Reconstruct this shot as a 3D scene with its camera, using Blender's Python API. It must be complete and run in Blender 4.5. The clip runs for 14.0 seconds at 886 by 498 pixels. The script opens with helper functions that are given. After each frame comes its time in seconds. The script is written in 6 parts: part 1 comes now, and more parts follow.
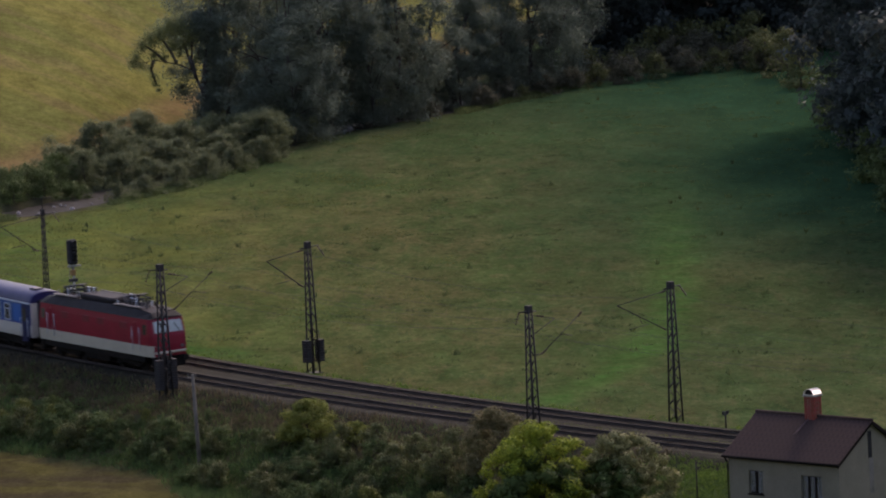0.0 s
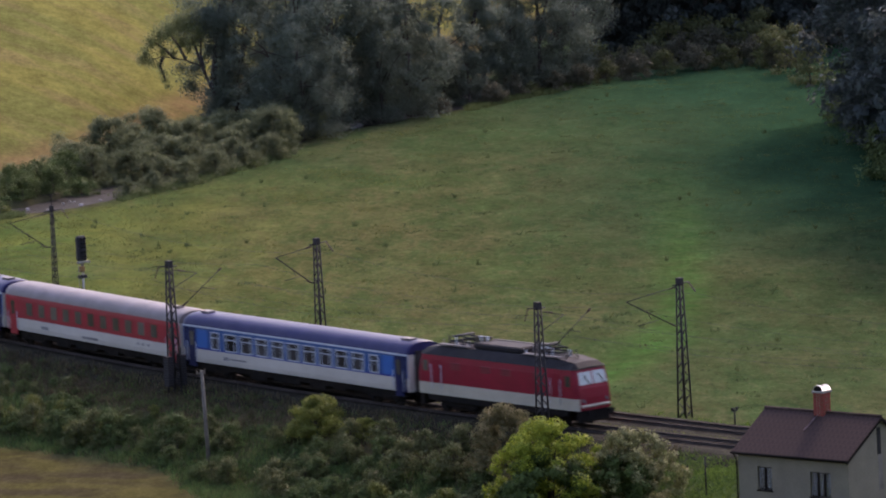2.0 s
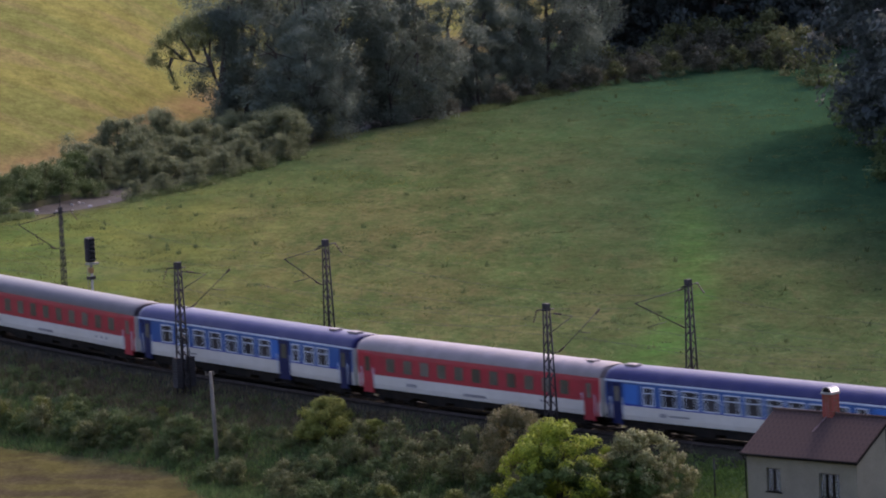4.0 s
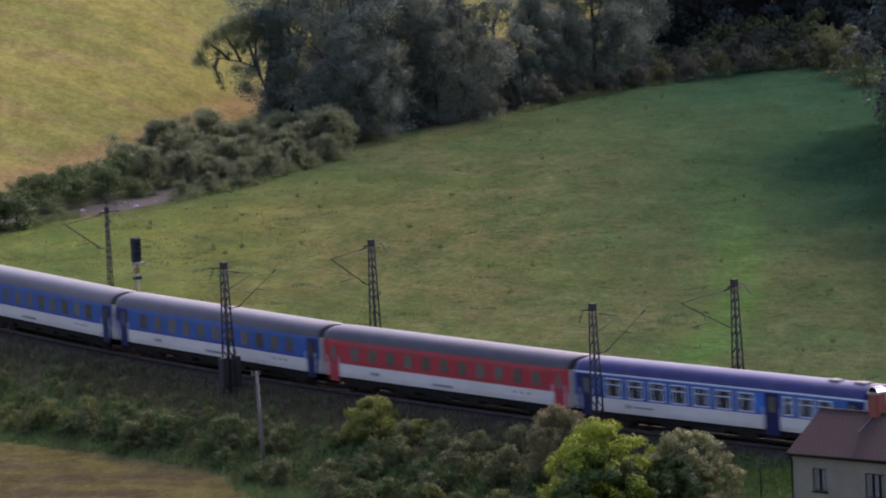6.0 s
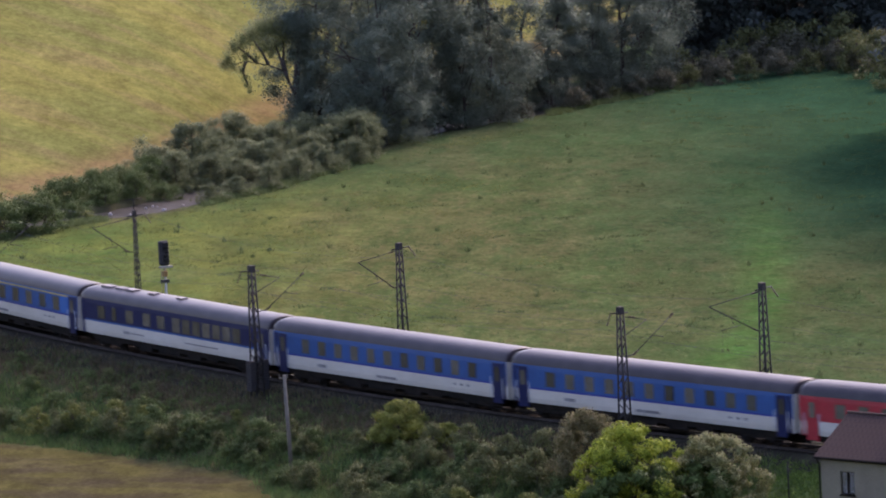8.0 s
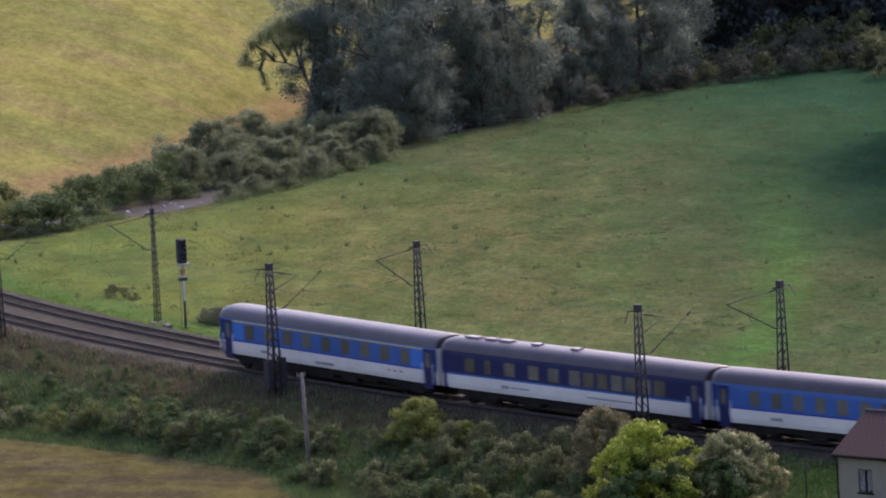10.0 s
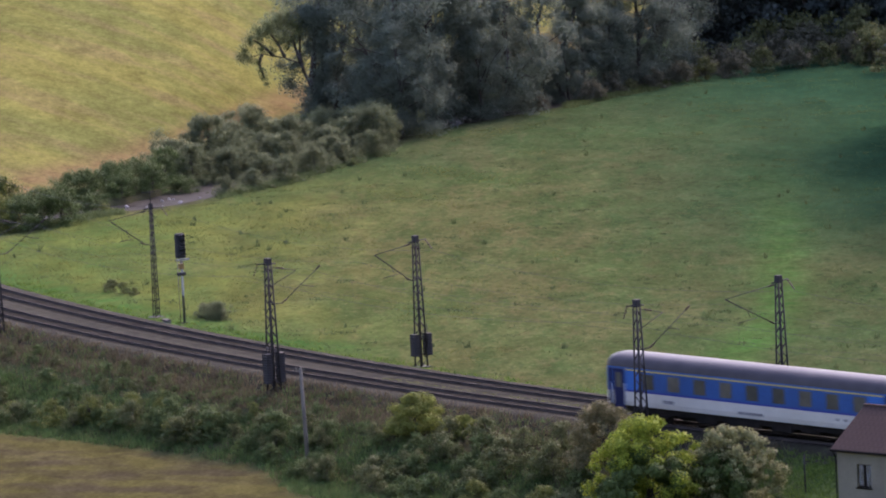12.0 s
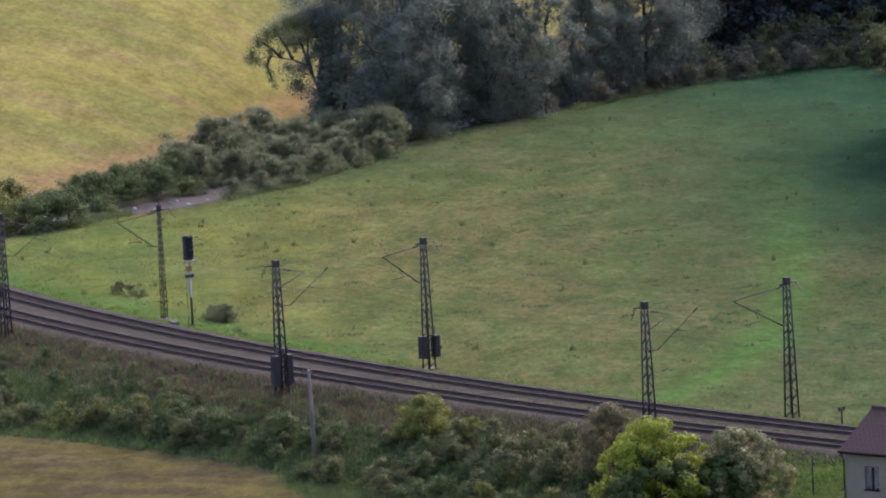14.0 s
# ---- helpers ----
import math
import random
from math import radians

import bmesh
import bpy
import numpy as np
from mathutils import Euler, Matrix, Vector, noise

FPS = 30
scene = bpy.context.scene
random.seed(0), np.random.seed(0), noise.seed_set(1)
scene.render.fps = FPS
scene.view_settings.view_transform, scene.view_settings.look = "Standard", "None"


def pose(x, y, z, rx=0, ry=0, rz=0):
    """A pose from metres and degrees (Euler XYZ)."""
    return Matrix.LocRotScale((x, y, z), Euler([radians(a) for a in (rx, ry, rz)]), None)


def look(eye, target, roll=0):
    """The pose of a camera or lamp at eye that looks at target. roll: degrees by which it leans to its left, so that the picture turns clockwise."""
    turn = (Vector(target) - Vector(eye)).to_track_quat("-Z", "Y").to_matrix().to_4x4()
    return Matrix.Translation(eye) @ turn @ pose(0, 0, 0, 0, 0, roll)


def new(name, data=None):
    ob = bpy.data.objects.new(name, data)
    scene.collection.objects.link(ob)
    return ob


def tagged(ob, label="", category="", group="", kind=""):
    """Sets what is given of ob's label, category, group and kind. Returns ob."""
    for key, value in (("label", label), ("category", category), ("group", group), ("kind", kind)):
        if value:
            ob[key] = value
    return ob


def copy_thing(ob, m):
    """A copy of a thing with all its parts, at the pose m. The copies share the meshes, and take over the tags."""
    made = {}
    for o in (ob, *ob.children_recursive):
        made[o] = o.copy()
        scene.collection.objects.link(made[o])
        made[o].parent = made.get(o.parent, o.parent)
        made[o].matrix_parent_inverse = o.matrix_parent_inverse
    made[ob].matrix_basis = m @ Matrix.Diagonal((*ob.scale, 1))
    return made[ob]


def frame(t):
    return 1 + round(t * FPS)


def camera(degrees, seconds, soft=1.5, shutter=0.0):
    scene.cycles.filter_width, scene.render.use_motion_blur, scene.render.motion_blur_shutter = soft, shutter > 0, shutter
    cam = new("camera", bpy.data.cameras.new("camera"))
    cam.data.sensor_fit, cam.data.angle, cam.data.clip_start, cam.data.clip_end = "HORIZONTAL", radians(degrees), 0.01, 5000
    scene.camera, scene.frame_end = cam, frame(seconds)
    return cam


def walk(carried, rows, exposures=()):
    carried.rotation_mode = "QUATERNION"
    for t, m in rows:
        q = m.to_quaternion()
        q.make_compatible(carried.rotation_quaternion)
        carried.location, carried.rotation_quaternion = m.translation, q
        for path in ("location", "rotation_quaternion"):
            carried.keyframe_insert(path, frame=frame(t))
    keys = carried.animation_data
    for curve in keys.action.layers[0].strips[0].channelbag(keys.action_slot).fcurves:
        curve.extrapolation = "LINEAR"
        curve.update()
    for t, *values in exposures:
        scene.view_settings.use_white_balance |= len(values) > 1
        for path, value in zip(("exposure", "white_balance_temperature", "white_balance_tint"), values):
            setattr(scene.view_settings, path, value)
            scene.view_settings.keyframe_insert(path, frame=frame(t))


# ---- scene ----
# The camera: a long lens on a hillside, 63 m above the rails. It only pans and tilts.
LENS = 7.734
cam = camera(LENS, 14.0, soft=2.0, shutter=0.5)
EYE = (0.0, 0.0, 62.84)
REST = look(EYE, (0.0, 100.0, 62.84 - 100 * math.tan(radians(7.117))), -2.883)
# seconds, pan to the left and tilt upwards, in milliradians from the rest pose
PAN = [
    (0.0, -17.67, 0.65), (0.5, -17.67, 0.09), (1.0, -16.38, 0.09), (1.5, -15.69, -0.09), (2.0, -16.29, 0.09),
    (2.5, -16.64, 0.04), (3.0, -16.12, 0.17), (5.5, -10.86, 0.30), (6.0, -7.93, 0.30), (6.5, -5.17, 0.0),
    (7.0, -4.74, 0.52), (7.5, -4.40, 0.86), (8.0, -3.71, 0.82), (8.5, -2.67, 1.16), (11.0, -0.86, -0.04),
    (11.5, -1.12, -0.17), (12.0, -1.21, -0.30), (12.5, -1.21, -0.09), (13.0, -0.69, -0.34), (13.5, 0.34, -0.34),
    (14.0, 0.0, 0.0),
]
walk(cam, [(t, REST @ pose(0, 0, 0, math.degrees(b / 1000), 0, 0) @ pose(0, 0, 0, 0, math.degrees(a / 1000), 0)) for t, a, b in PAN],
     exposures=[(0.0, 0.52, 6850, 29), (0.5, 0.70, 6800, 30), (1.5, 1.0, 6700, 32), (3.0, 1.20, 6500, 34), (5.5, 1.17, 6450, 35), (6.5, 1.37, 6450, 35), (8.5, 1.45, 6400, 35), (11.0, 1.52, 6350, 35), (14.0, 1.65, 6300, 35)])

# ---- light: a hazy sun behind the valley, beyond the stream ----
SUN_AZ, SUN_EL = radians(28.0), radians(40.0)   # from +y towards +x
world = bpy.data.worlds.new("sky")
scene.world = world
world.use_nodes = True
wn = world.node_tree.nodes
sky = wn.new("ShaderNodeTexSky")
sky.sky_type, sky.sun_disc = "NISHITA", False
sky.sun_elevation, sky.sun_rotation = SUN_EL, SUN_AZ
sky.altitude, sky.air_density, sky.dust_density = 400, 1.2, 3.0
world.node_tree.links.new(sky.outputs[0], wn["Background"].inputs[0])
wn["Background"].inputs[1].default_value = 0.135
sun = new("sun", bpy.data.lights.new("sun", "SUN"))
sun.data.energy, sun.data.angle, sun.data.color = 0.95, radians(12.0), (1.0, 0.90, 0.74)
to_sun = Vector((math.sin(SUN_AZ) * math.cos(SUN_EL), math.cos(SUN_AZ) * math.cos(SUN_EL), math.sin(SUN_EL)))
sun.matrix_world = look(to_sun * 400, (0, 0, 0))

# ---- materials ----
def mat(name, color, rough=0.7, metal=0.0, vary=0.15, scale=3.0, fine=40.0, bump=0.0, island=False, per_object=0.0,
        second=None, second_scale=0.6, second_amount=0.5, translucent=0.0, spec=0.5, coat=0.0):
    """A procedural surface: a base colour varied at two scales, an optional second colour in patches, and fine relief."""
    m = bpy.data.materials.new(name)
    m.use_nodes = True
    nt = m.node_tree
    n, l = nt.nodes, nt.links
    bs = n["Principled BSDF"]
    bs.inputs["Roughness"].default_value, bs.inputs["Metallic"].default_value = rough, metal
    bs.inputs["Specular IOR Level"].default_value = spec
    bs.inputs["Coat Weight"].default_value = coat
    tc = n.new("ShaderNodeTexCoord")
    def noise_node(sc, detail=4.0):
        t = n.new("ShaderNodeTexNoise")
        t.inputs["Scale"].default_value, t.inputs["Detail"].default_value = sc, detail
        l.new(tc.outputs["Object"], t.inputs["Vector"])
        return t
    def mixer(kind, fac, a, b):
        x = n.new("ShaderNodeMix")
        x.data_type, x.blend_type = "RGBA", kind
        for sock, v in ((x.inputs[0], fac), (x.inputs[6], a), (x.inputs[7], b)):
            if isinstance(v, (int, float)):
                sock.default_value = v
            elif isinstance(v, tuple):
                sock.default_value = (*v, 1.0)
            else:
                l.new(v, sock)
        return x.outputs[2]
    def spread(src, lo, hi, a, b):
        r = n.new("ShaderNodeMapRange")
        r.inputs[1].default_value, r.inputs[2].default_value = lo, hi
        r.inputs[3].default_value, r.inputs[4].default_value = a, b
        l.new(src, r.inputs[0])
        return r.outputs[0]
    col = color
    if second:
        col = mixer("MIX", spread(noise_node(second_scale, 5).outputs[0], 0.42, 0.62, 0.0, second_amount), color, second)
    big, small = noise_node(scale), noise_node(fine, 2)
    for src, k in ((big, vary), (small, vary * 0.7)):
        g = n.new("ShaderNodeCombineColor")
        v = spread(src.outputs[0], 0.25, 0.75, 1 - k, 1 + k)
        for i in range(3):
            l.new(v, g.inputs[i])
        col = mixer("MULTIPLY", 1.0, col, g.outputs[0])
    if island or per_object:
        if island:
            rnd = n.new("ShaderNodeNewGeometry").outputs["Random Per Island"]
        else:
            rnd = n.new("ShaderNodeObjectInfo").outputs["Random"]
        k = per_object or 0.35
        hsv = n.new("ShaderNodeHueSaturation")
        l.new(spread(rnd, 0, 1, 1 - k, 1 + k), hsv.inputs["Value"])
        l.new(spread(rnd, 0, 1, 0.5 + 0.04 * k, 0.5 - 0.06 * k), hsv.inputs["Hue"])
        l.new(col, hsv.inputs["Color"])
        col = hsv.outputs[0]
    if isinstance(col, tuple):
        bs.inputs["Base Color"].default_value = (*col, 1)
    else:
        l.new(col, bs.inputs["Base Color"])
    if bump:
        b = n.new("ShaderNodeBump")
        b.inputs["Strength"].default_value, b.inputs["Distance"].default_value = min(1.0, bump), 0.02
        l.new(small.outputs[0], b.inputs["Height"])
        l.new(b.outputs[0], bs.inputs["Normal"])
    if translucent:
        tr = n.new("ShaderNodeBsdfTranslucent")
        l.new(col, tr.inputs[0])
        mx = n.new("ShaderNodeMixShader")
        mx.inputs[0].default_value = translucent
        l.new(bs.outputs[0], mx.inputs[1])
        l.new(tr.outputs[0], mx.inputs[2])
        l.new(mx.outputs[0], n["Material Output"].inputs[0])
    return m


def leaf_mat(name, color, k=0.35, tr=0.3):
    return mat(name, color, rough=0.6, vary=0.22, scale=0.35, fine=1.5, island=True, per_object=k, translucent=tr, spec=0.12)


M = {
    "red": mat("red_paint", (0.37, 0.022, 0.034), 0.42, vary=0.14, scale=0.7, fine=6, spec=0.4, second=(0.30, 0.026, 0.038), second_scale=0.3),
    "loco_red": mat("loco_red_paint", (0.27, 0.008, 0.026), 0.42, vary=0.14, scale=0.7, fine=6, spec=0.3, second=(0.21, 0.010, 0.024), second_scale=0.4),
    "cream": mat("cream_paint", (0.48, 0.43, 0.335), 0.5, vary=0.10, scale=0.8, fine=6, second=(0.42, 0.38, 0.30), second_scale=0.35),
    "white": mat("white_paint", (0.56, 0.525, 0.475), 0.5, vary=0.07, scale=0.8, fine=6, second=(0.49, 0.45, 0.39), second_scale=0.3),
    "blue": mat("blue_paint", (0.018, 0.088, 0.275), 0.42, spec=0.35, vary=0.12, scale=0.6, fine=6, second=(0.015, 0.070, 0.22), second_scale=0.25),
    "sky_blue": mat("light_blue_paint", (0.024, 0.135, 0.43), 0.42, spec=0.35, vary=0.08, scale=0.6, fine=6),
    "deep_blue": mat("deep_blue_paint", (0.008, 0.013, 0.062), 0.5, spec=0.2, vary=0.1, scale=0.6, fine=6),
    "stripe": mat("dark_blue_stripe", (0.012, 0.03, 0.23), 0.4, vary=0.06),
    "faded": mat("faded_lettering_grey", (0.20, 0.19, 0.20), 0.6, vary=0.35, scale=4.0, fine=20),
    "yellow": mat("yellow_stripe", (0.55, 0.42, 0.10), 0.5, vary=0.1),
    "roof_blue": mat("blue_roof_paint", (0.020, 0.021, 0.092), 0.36, spec=0.22, vary=0.16, scale=0.8, fine=8, second=(0.06, 0.05, 0.10), second_scale=0.4, second_amount=0.35),
    "roof_grey": mat("grey_roof_paint", (0.046, 0.038, 0.043), 0.36, spec=0.22, vary=0.16, scale=0.8, fine=8, second=(0.060, 0.050, 0.052), second_scale=0.4),
    "roof_pale": mat("pale_roof_paint", (0.22, 0.185, 0.175), 0.42, spec=0.25, vary=0.14, scale=0.8, fine=8, second=(0.27, 0.22, 0.22), second_scale=0.4),
    "trim": mat("pale_trim", (0.54, 0.60, 0.68), 0.45, vary=0.06),
    "glass": mat("tinted_glass", (0.098, 0.096, 0.080), 0.10, vary=0.25, scale=0.6, fine=2, spec=0.7, per_object=0.45),
    "dark_glass": mat("dark_window_glass", (0.040, 0.040, 0.046), 0.12, vary=0.25, scale=0.6, fine=2, spec=0.5, per_object=0.5),
    # pale base colour paints the sky's reflection into the windscreen glass
    "screen": mat("painted_sky_windscreen", (0.36, 0.39, 0.38), 0.04, vary=0.1, spec=0.9, coat=0.6),
    "grille": mat("dark_red_grille", (0.19, 0.016, 0.022), 0.6, vary=0.2),
    "under": mat("underframe_grime", (0.013, 0.012, 0.011), 0.9, vary=0.4, scale=2.0, fine=12, second=(0.026, 0.019, 0.015), spec=0.1),
    "steel": mat("worn_steel", (0.16, 0.15, 0.15), 0.45, 0.7, vary=0.3),
    "rubber": mat("gangway_rubber", (0.02, 0.02, 0.025), 0.8, vary=0.3),
    "loco_roof": mat("loco_roof_grey", (0.031, 0.028, 0.031), 0.6, vary=0.25, scale=1.5, fine=9, second=(0.042, 0.036, 0.033), spec=0.1),
    "walkway": mat("roof_walkway", (0.16, 0.15, 0.15), 0.7, vary=0.3, spec=0.2),
    "insulator": mat("brown_insulator", (0.05, 0.026, 0.020), 0.5, vary=0.2),
    "rail": mat("rusty_rail", (0.058, 0.047, 0.041), 0.9, 0.0, vary=0.35, scale=1.0, fine=18, spec=0.2),
    "sleeper": mat("tarred_sleeper", (0.034, 0.029, 0.025), 0.9, vary=0.35, scale=1.5, fine=14, per_object=0.35, bump=0.5, spec=0.05),
    "ballast": mat("brown_ballast", (0.032, 0.029, 0.019), 0.95, vary=0.5, scale=0.7, fine=11, second=(0.036, 0.034, 0.020), spec=0.1, second_scale=0.12, bump=1.0),
    "oily": mat("oily_track_ballast", (0.030, 0.027, 0.019), 0.95, vary=0.45, scale=0.9, fine=11, second=(0.042, 0.035, 0.024), spec=0.0, second_scale=0.2, bump=1.0),
    "stone": mat("pale_stone_glint", (0.33, 0.30, 0.275), 0.8, vary=0.3, scale=2.0, fine=9, island=True, per_object=0.4),
    "mast": mat("painted_mast_steel", (0.026, 0.024, 0.026), 0.75, 0.1, vary=0.35, scale=1.0, fine=9, second=(0.045, 0.03, 0.025), second_scale=1.2),
    "wire": mat("oxidised_wire", (0.045, 0.042, 0.038), 0.6, 0.4, vary=0.2),
    "concrete": mat("weathered_concrete", (0.33, 0.31, 0.27), 0.9, vary=0.22, scale=1.2, fine=14, bump=0.5, second=(0.22, 0.21, 0.18)),
    "wood": mat("grey_pole_wood", (0.16, 0.14, 0.112), 0.9, vary=0.25, scale=2.0, fine=16, second=(0.11, 0.10, 0.08)),
    "black": mat("black_enamel", (0.014, 0.014, 0.017), 0.7, vary=0.2),
    "orange": mat("orange_enamel", (0.30, 0.17, 0.06), 0.6, vary=0.2),
    "plaster": mat("old_plaster", (0.225, 0.194, 0.140), 0.9, vary=0.12, scale=0.8, fine=9, second=(0.185, 0.150, 0.112), second_scale=0.5, bump=0.3),
    "roof_tile": mat("maroon_roof_sheet", (0.064, 0.039, 0.033), 0.9, vary=0.36, scale=0.9, fine=7, second=(0.094, 0.060, 0.050), second_scale=0.5, bump=0.3, spec=0.2),
    "brick": mat("red_brick", (0.27, 0.060, 0.034), 0.85, vary=0.3, scale=2.0, fine=10, per_object=0.3, bump=0.4),
    "mortar": mat("mortar", (0.30, 0.22, 0.17), 0.95, vary=0.2),
    # zinc as a white non-metal: the sky's sheen is in the base colour
    "zinc": mat("zinc_painted_sheen", (0.86, 0.86, 0.85), 0.25, 0.0, vary=0.12),
    "dark_wood": mat("dark_window_frame", (0.014, 0.011, 0.010), 0.9, vary=0.2, spec=0.1),
    "curtain": mat("window_curtain", (0.20, 0.185, 0.18), 0.9, vary=0.2, scale=3.0, fine=14),
    "house_glass": mat("window_glass", (0.60, 0.60, 0.60), 0.12, vary=0.1, spec=0.25),
    # near-black fill for the shade inside the gable opening and the cowl
    "soot": mat("dark_opening_fill", (0.018, 0.016, 0.016), 0.95, vary=0.3),
    "bark": mat("dark_bark", (0.060, 0.050, 0.042), 0.9, vary=0.35, scale=1.0, fine=9, bump=0.8),
    "alder": leaf_mat("alder_leaves", (0.166, 0.206, 0.158), k=0.08, tr=0.6),
    "willow": leaf_mat("willow_leaves", (0.178, 0.208, 0.114), k=0.12, tr=0.62),
    "pale_tree": leaf_mat("pale_crown_leaves", (0.235, 0.270, 0.130), k=0.15, tr=0.65),
    "wood_leaf": leaf_mat("forest_leaves", (0.080, 0.100, 0.090), k=0.25, tr=0.35),
    "conifer": leaf_mat("conifer_needles", (0.070, 0.092, 0.086), k=0.25, tr=0.3),
    "lime": leaf_mat("yellow_green_leaves", (0.245, 0.310, 0.040), k=0.4, tr=0.4),
    "silver": leaf_mat("silver_green_leaves", (0.24, 0.25, 0.110), k=0.45, tr=0.3),
    "olive": leaf_mat("olive_shrub_leaves", (0.146, 0.162, 0.066), k=0.25),
    "bramble": leaf_mat("dark_bramble_leaves", (0.105, 0.150, 0.052)),
    "mossy": leaf_mat("mossy_shrub_leaves", (0.165, 0.190, 0.050)),
    "round": leaf_mat("yellow_green_bush_leaves", (0.205, 0.235, 0.055), k=0.3, tr=0.4),
    "russet": leaf_mat("russet_shrub_leaves", (0.145, 0.146, 0.098), tr=0.4),
    "grass": leaf_mat("meadow_grass_blades", (0.104, 0.146, 0.048), k=0.22, tr=0.45),
    "weed": leaf_mat("dark_meadow_weeds", (0.100, 0.135, 0.055), k=0.3, tr=0.5),
    "straw": leaf_mat("straw_coloured_leaves", (0.205, 0.190, 0.090), tr=0.45),
    "scrub": leaf_mat("brown_bank_scrub", (0.112, 0.094, 0.056), k=0.45, tr=0.4),
    # dark leaf colour standing in for the shaded side of two crowns
    "inner": leaf_mat("shade_green_leaves", (0.084, 0.128, 0.036), k=0.3, tr=0.2),
    "low_green": leaf_mat("dark_green_bank_grass", (0.082, 0.142, 0.046), k=0.35, tr=0.4),
    "gold": leaf_mat("yellowing_meadow_grass", (0.150, 0.166, 0.048), k=0.22, tr=0.45),
    "fresh": leaf_mat("fresh_yard_grass", (0.130, 0.205, 0.045), k=0.3, tr=0.4),
    "verge": leaf_mat("fresh_verge_grass", (0.125, 0.205, 0.042), k=0.3, tr=0.4),
    "dry": leaf_mat("dry_slope_grass", (0.130, 0.120, 0.058), k=0.4, tr=0.4),
}
_g = M["house_glass"].node_tree.nodes["Principled BSDF"]
_g.inputs["Transmission Weight"].default_value = 0.85
# ---- mesh helpers ----
def part(name, bm, material, parent=None, label="", m=None):
    """One mesh object out of a bmesh, under a thing or a part."""
    me = bpy.data.meshes.new(name)
    bm.normal_update()
    bm.to_mesh(me)
    bm.free()
    for k in (material if isinstance(material, (list, tuple)) else [material]):
        me.materials.append(M[k] if isinstance(k, str) else k)
    ob = new(name, me)
    if parent is not None:
        ob.parent = parent
    if m is not None:
        ob.matrix_basis = m
    if label:
        ob["label"] = label
    return ob


def raw(name, verts, faces, material, parent=None, label="", smooth=False, normals=None):
    """One mesh object out of plain arrays."""
    me = bpy.data.meshes.new(name)
    me.from_pydata(np.asarray(verts, float).tolist(), [], np.asarray(faces).tolist() if not isinstance(faces, list) else faces)
    for k in (material if isinstance(material, (list, tuple)) else [material]):
        me.materials.append(M[k] if isinstance(k, str) else k)
    if smooth:
        me.polygons.foreach_set("use_smooth", [True] * len(me.polygons))
    me.update()
    if normals is not None:
        me.polygons.foreach_set("use_smooth", [True] * len(me.polygons))
        me.normals_split_custom_set_from_vertices(normals.tolist())
    ob = new(name, me)
    if parent is not None:
        ob.parent = parent
    if label:
        ob["label"] = label
    return ob


def again(ob, name, parent, m):
    """Another object on the same mesh."""
    o = new(name, ob.data)
    o.parent = parent
    o.matrix_basis = m
    return o


def thing(name, m=None, label="", category="", group="", kind=""):
    e = new(name)
    e.empty_display_size = 0.3
    if m is not None:
        e.matrix_world = m
    return tagged(e, label, category, group, kind)


def box(bm, x0, x1, y0, y1, z0, z1, bevel=0.0):
    v = [bm.verts.new(p) for p in ((x0, y0, z0), (x1, y0, z0), (x1, y1, z0), (x0, y1, z0), (x0, y0, z1), (x1, y0, z1), (x1, y1, z1), (x0, y1, z1))]
    f = [bm.faces.new([v[i] for i in q]) for q in ((3, 2, 1, 0), (4, 5, 6, 7), (0, 1, 5, 4), (1, 2, 6, 5), (2, 3, 7, 6), (3, 0, 4, 7))]
    if bevel:
        bmesh.ops.bevel(bm, geom=list({e for q in f for e in q.edges}), offset=bevel, segments=1, affect="EDGES")
    return bm


def rod(bm, a, b, r0, r1=None, n=6, caps=True):
    """A tapered round bar from a to b."""
    a, b = Vector(a), Vector(b)
    r1 = r0 if r1 is None else r1
    d = (b - a).normalized()
    u = d.orthogonal().normalized()
    w = d.cross(u)
    rings = []
    for c, r in ((a, r0), (b, r1)):
        rings.append([bm.verts.new(c + (u * math.cos(2 * math.pi * i / n) + w * math.sin(2 * math.pi * i / n)) * r) for i in range(n)])
    for i in range(n):
        f = bm.faces.new((rings[0][i], rings[0][(i + 1) % n], rings[1][(i + 1) % n], rings[1][i]))
        f.smooth = True
    if caps:
        bm.faces.new(rings[0][::-1])
        bm.faces.new(rings[1])
    return bm


def B():
    return bmesh.new()


# ---- the plan: two tracks on one curve round a far centre ----
CX, CY, RAD = 284.92, 637.40, 354.49
TH0 = math.atan2(428 - CY, 0 - CX) % (2 * math.pi)


def at(s, d, z=0.0):
    """A place s metres along the near track and d metres beyond it."""
    a = TH0 + s / RAD
    return Vector((CX + (RAD - d) * math.cos(a), CY + (RAD - d) * math.sin(a), z))


def heading(s):
    a = TH0 + s / RAD
    return math.degrees(math.atan2(math.cos(a), -math.sin(a)))


def on_track(s, d, z=0.0, turn=0.0):
    p = at(s, d, z)
    return pose(p.x, p.y, p.z, 0, 0, heading(s) + turn)


def sd(x, y):
    a = np.arctan2(y - CY, x - CX) % (2 * np.pi)
    return RAD * (a - TH0), RAD - np.hypot(x - CX, y - CY)


def smooth(a, b, v):
    t = np.clip((np.asarray(v, float) - a) / (b - a), 0, 1)
    return t * t * (3 - 2 * t)


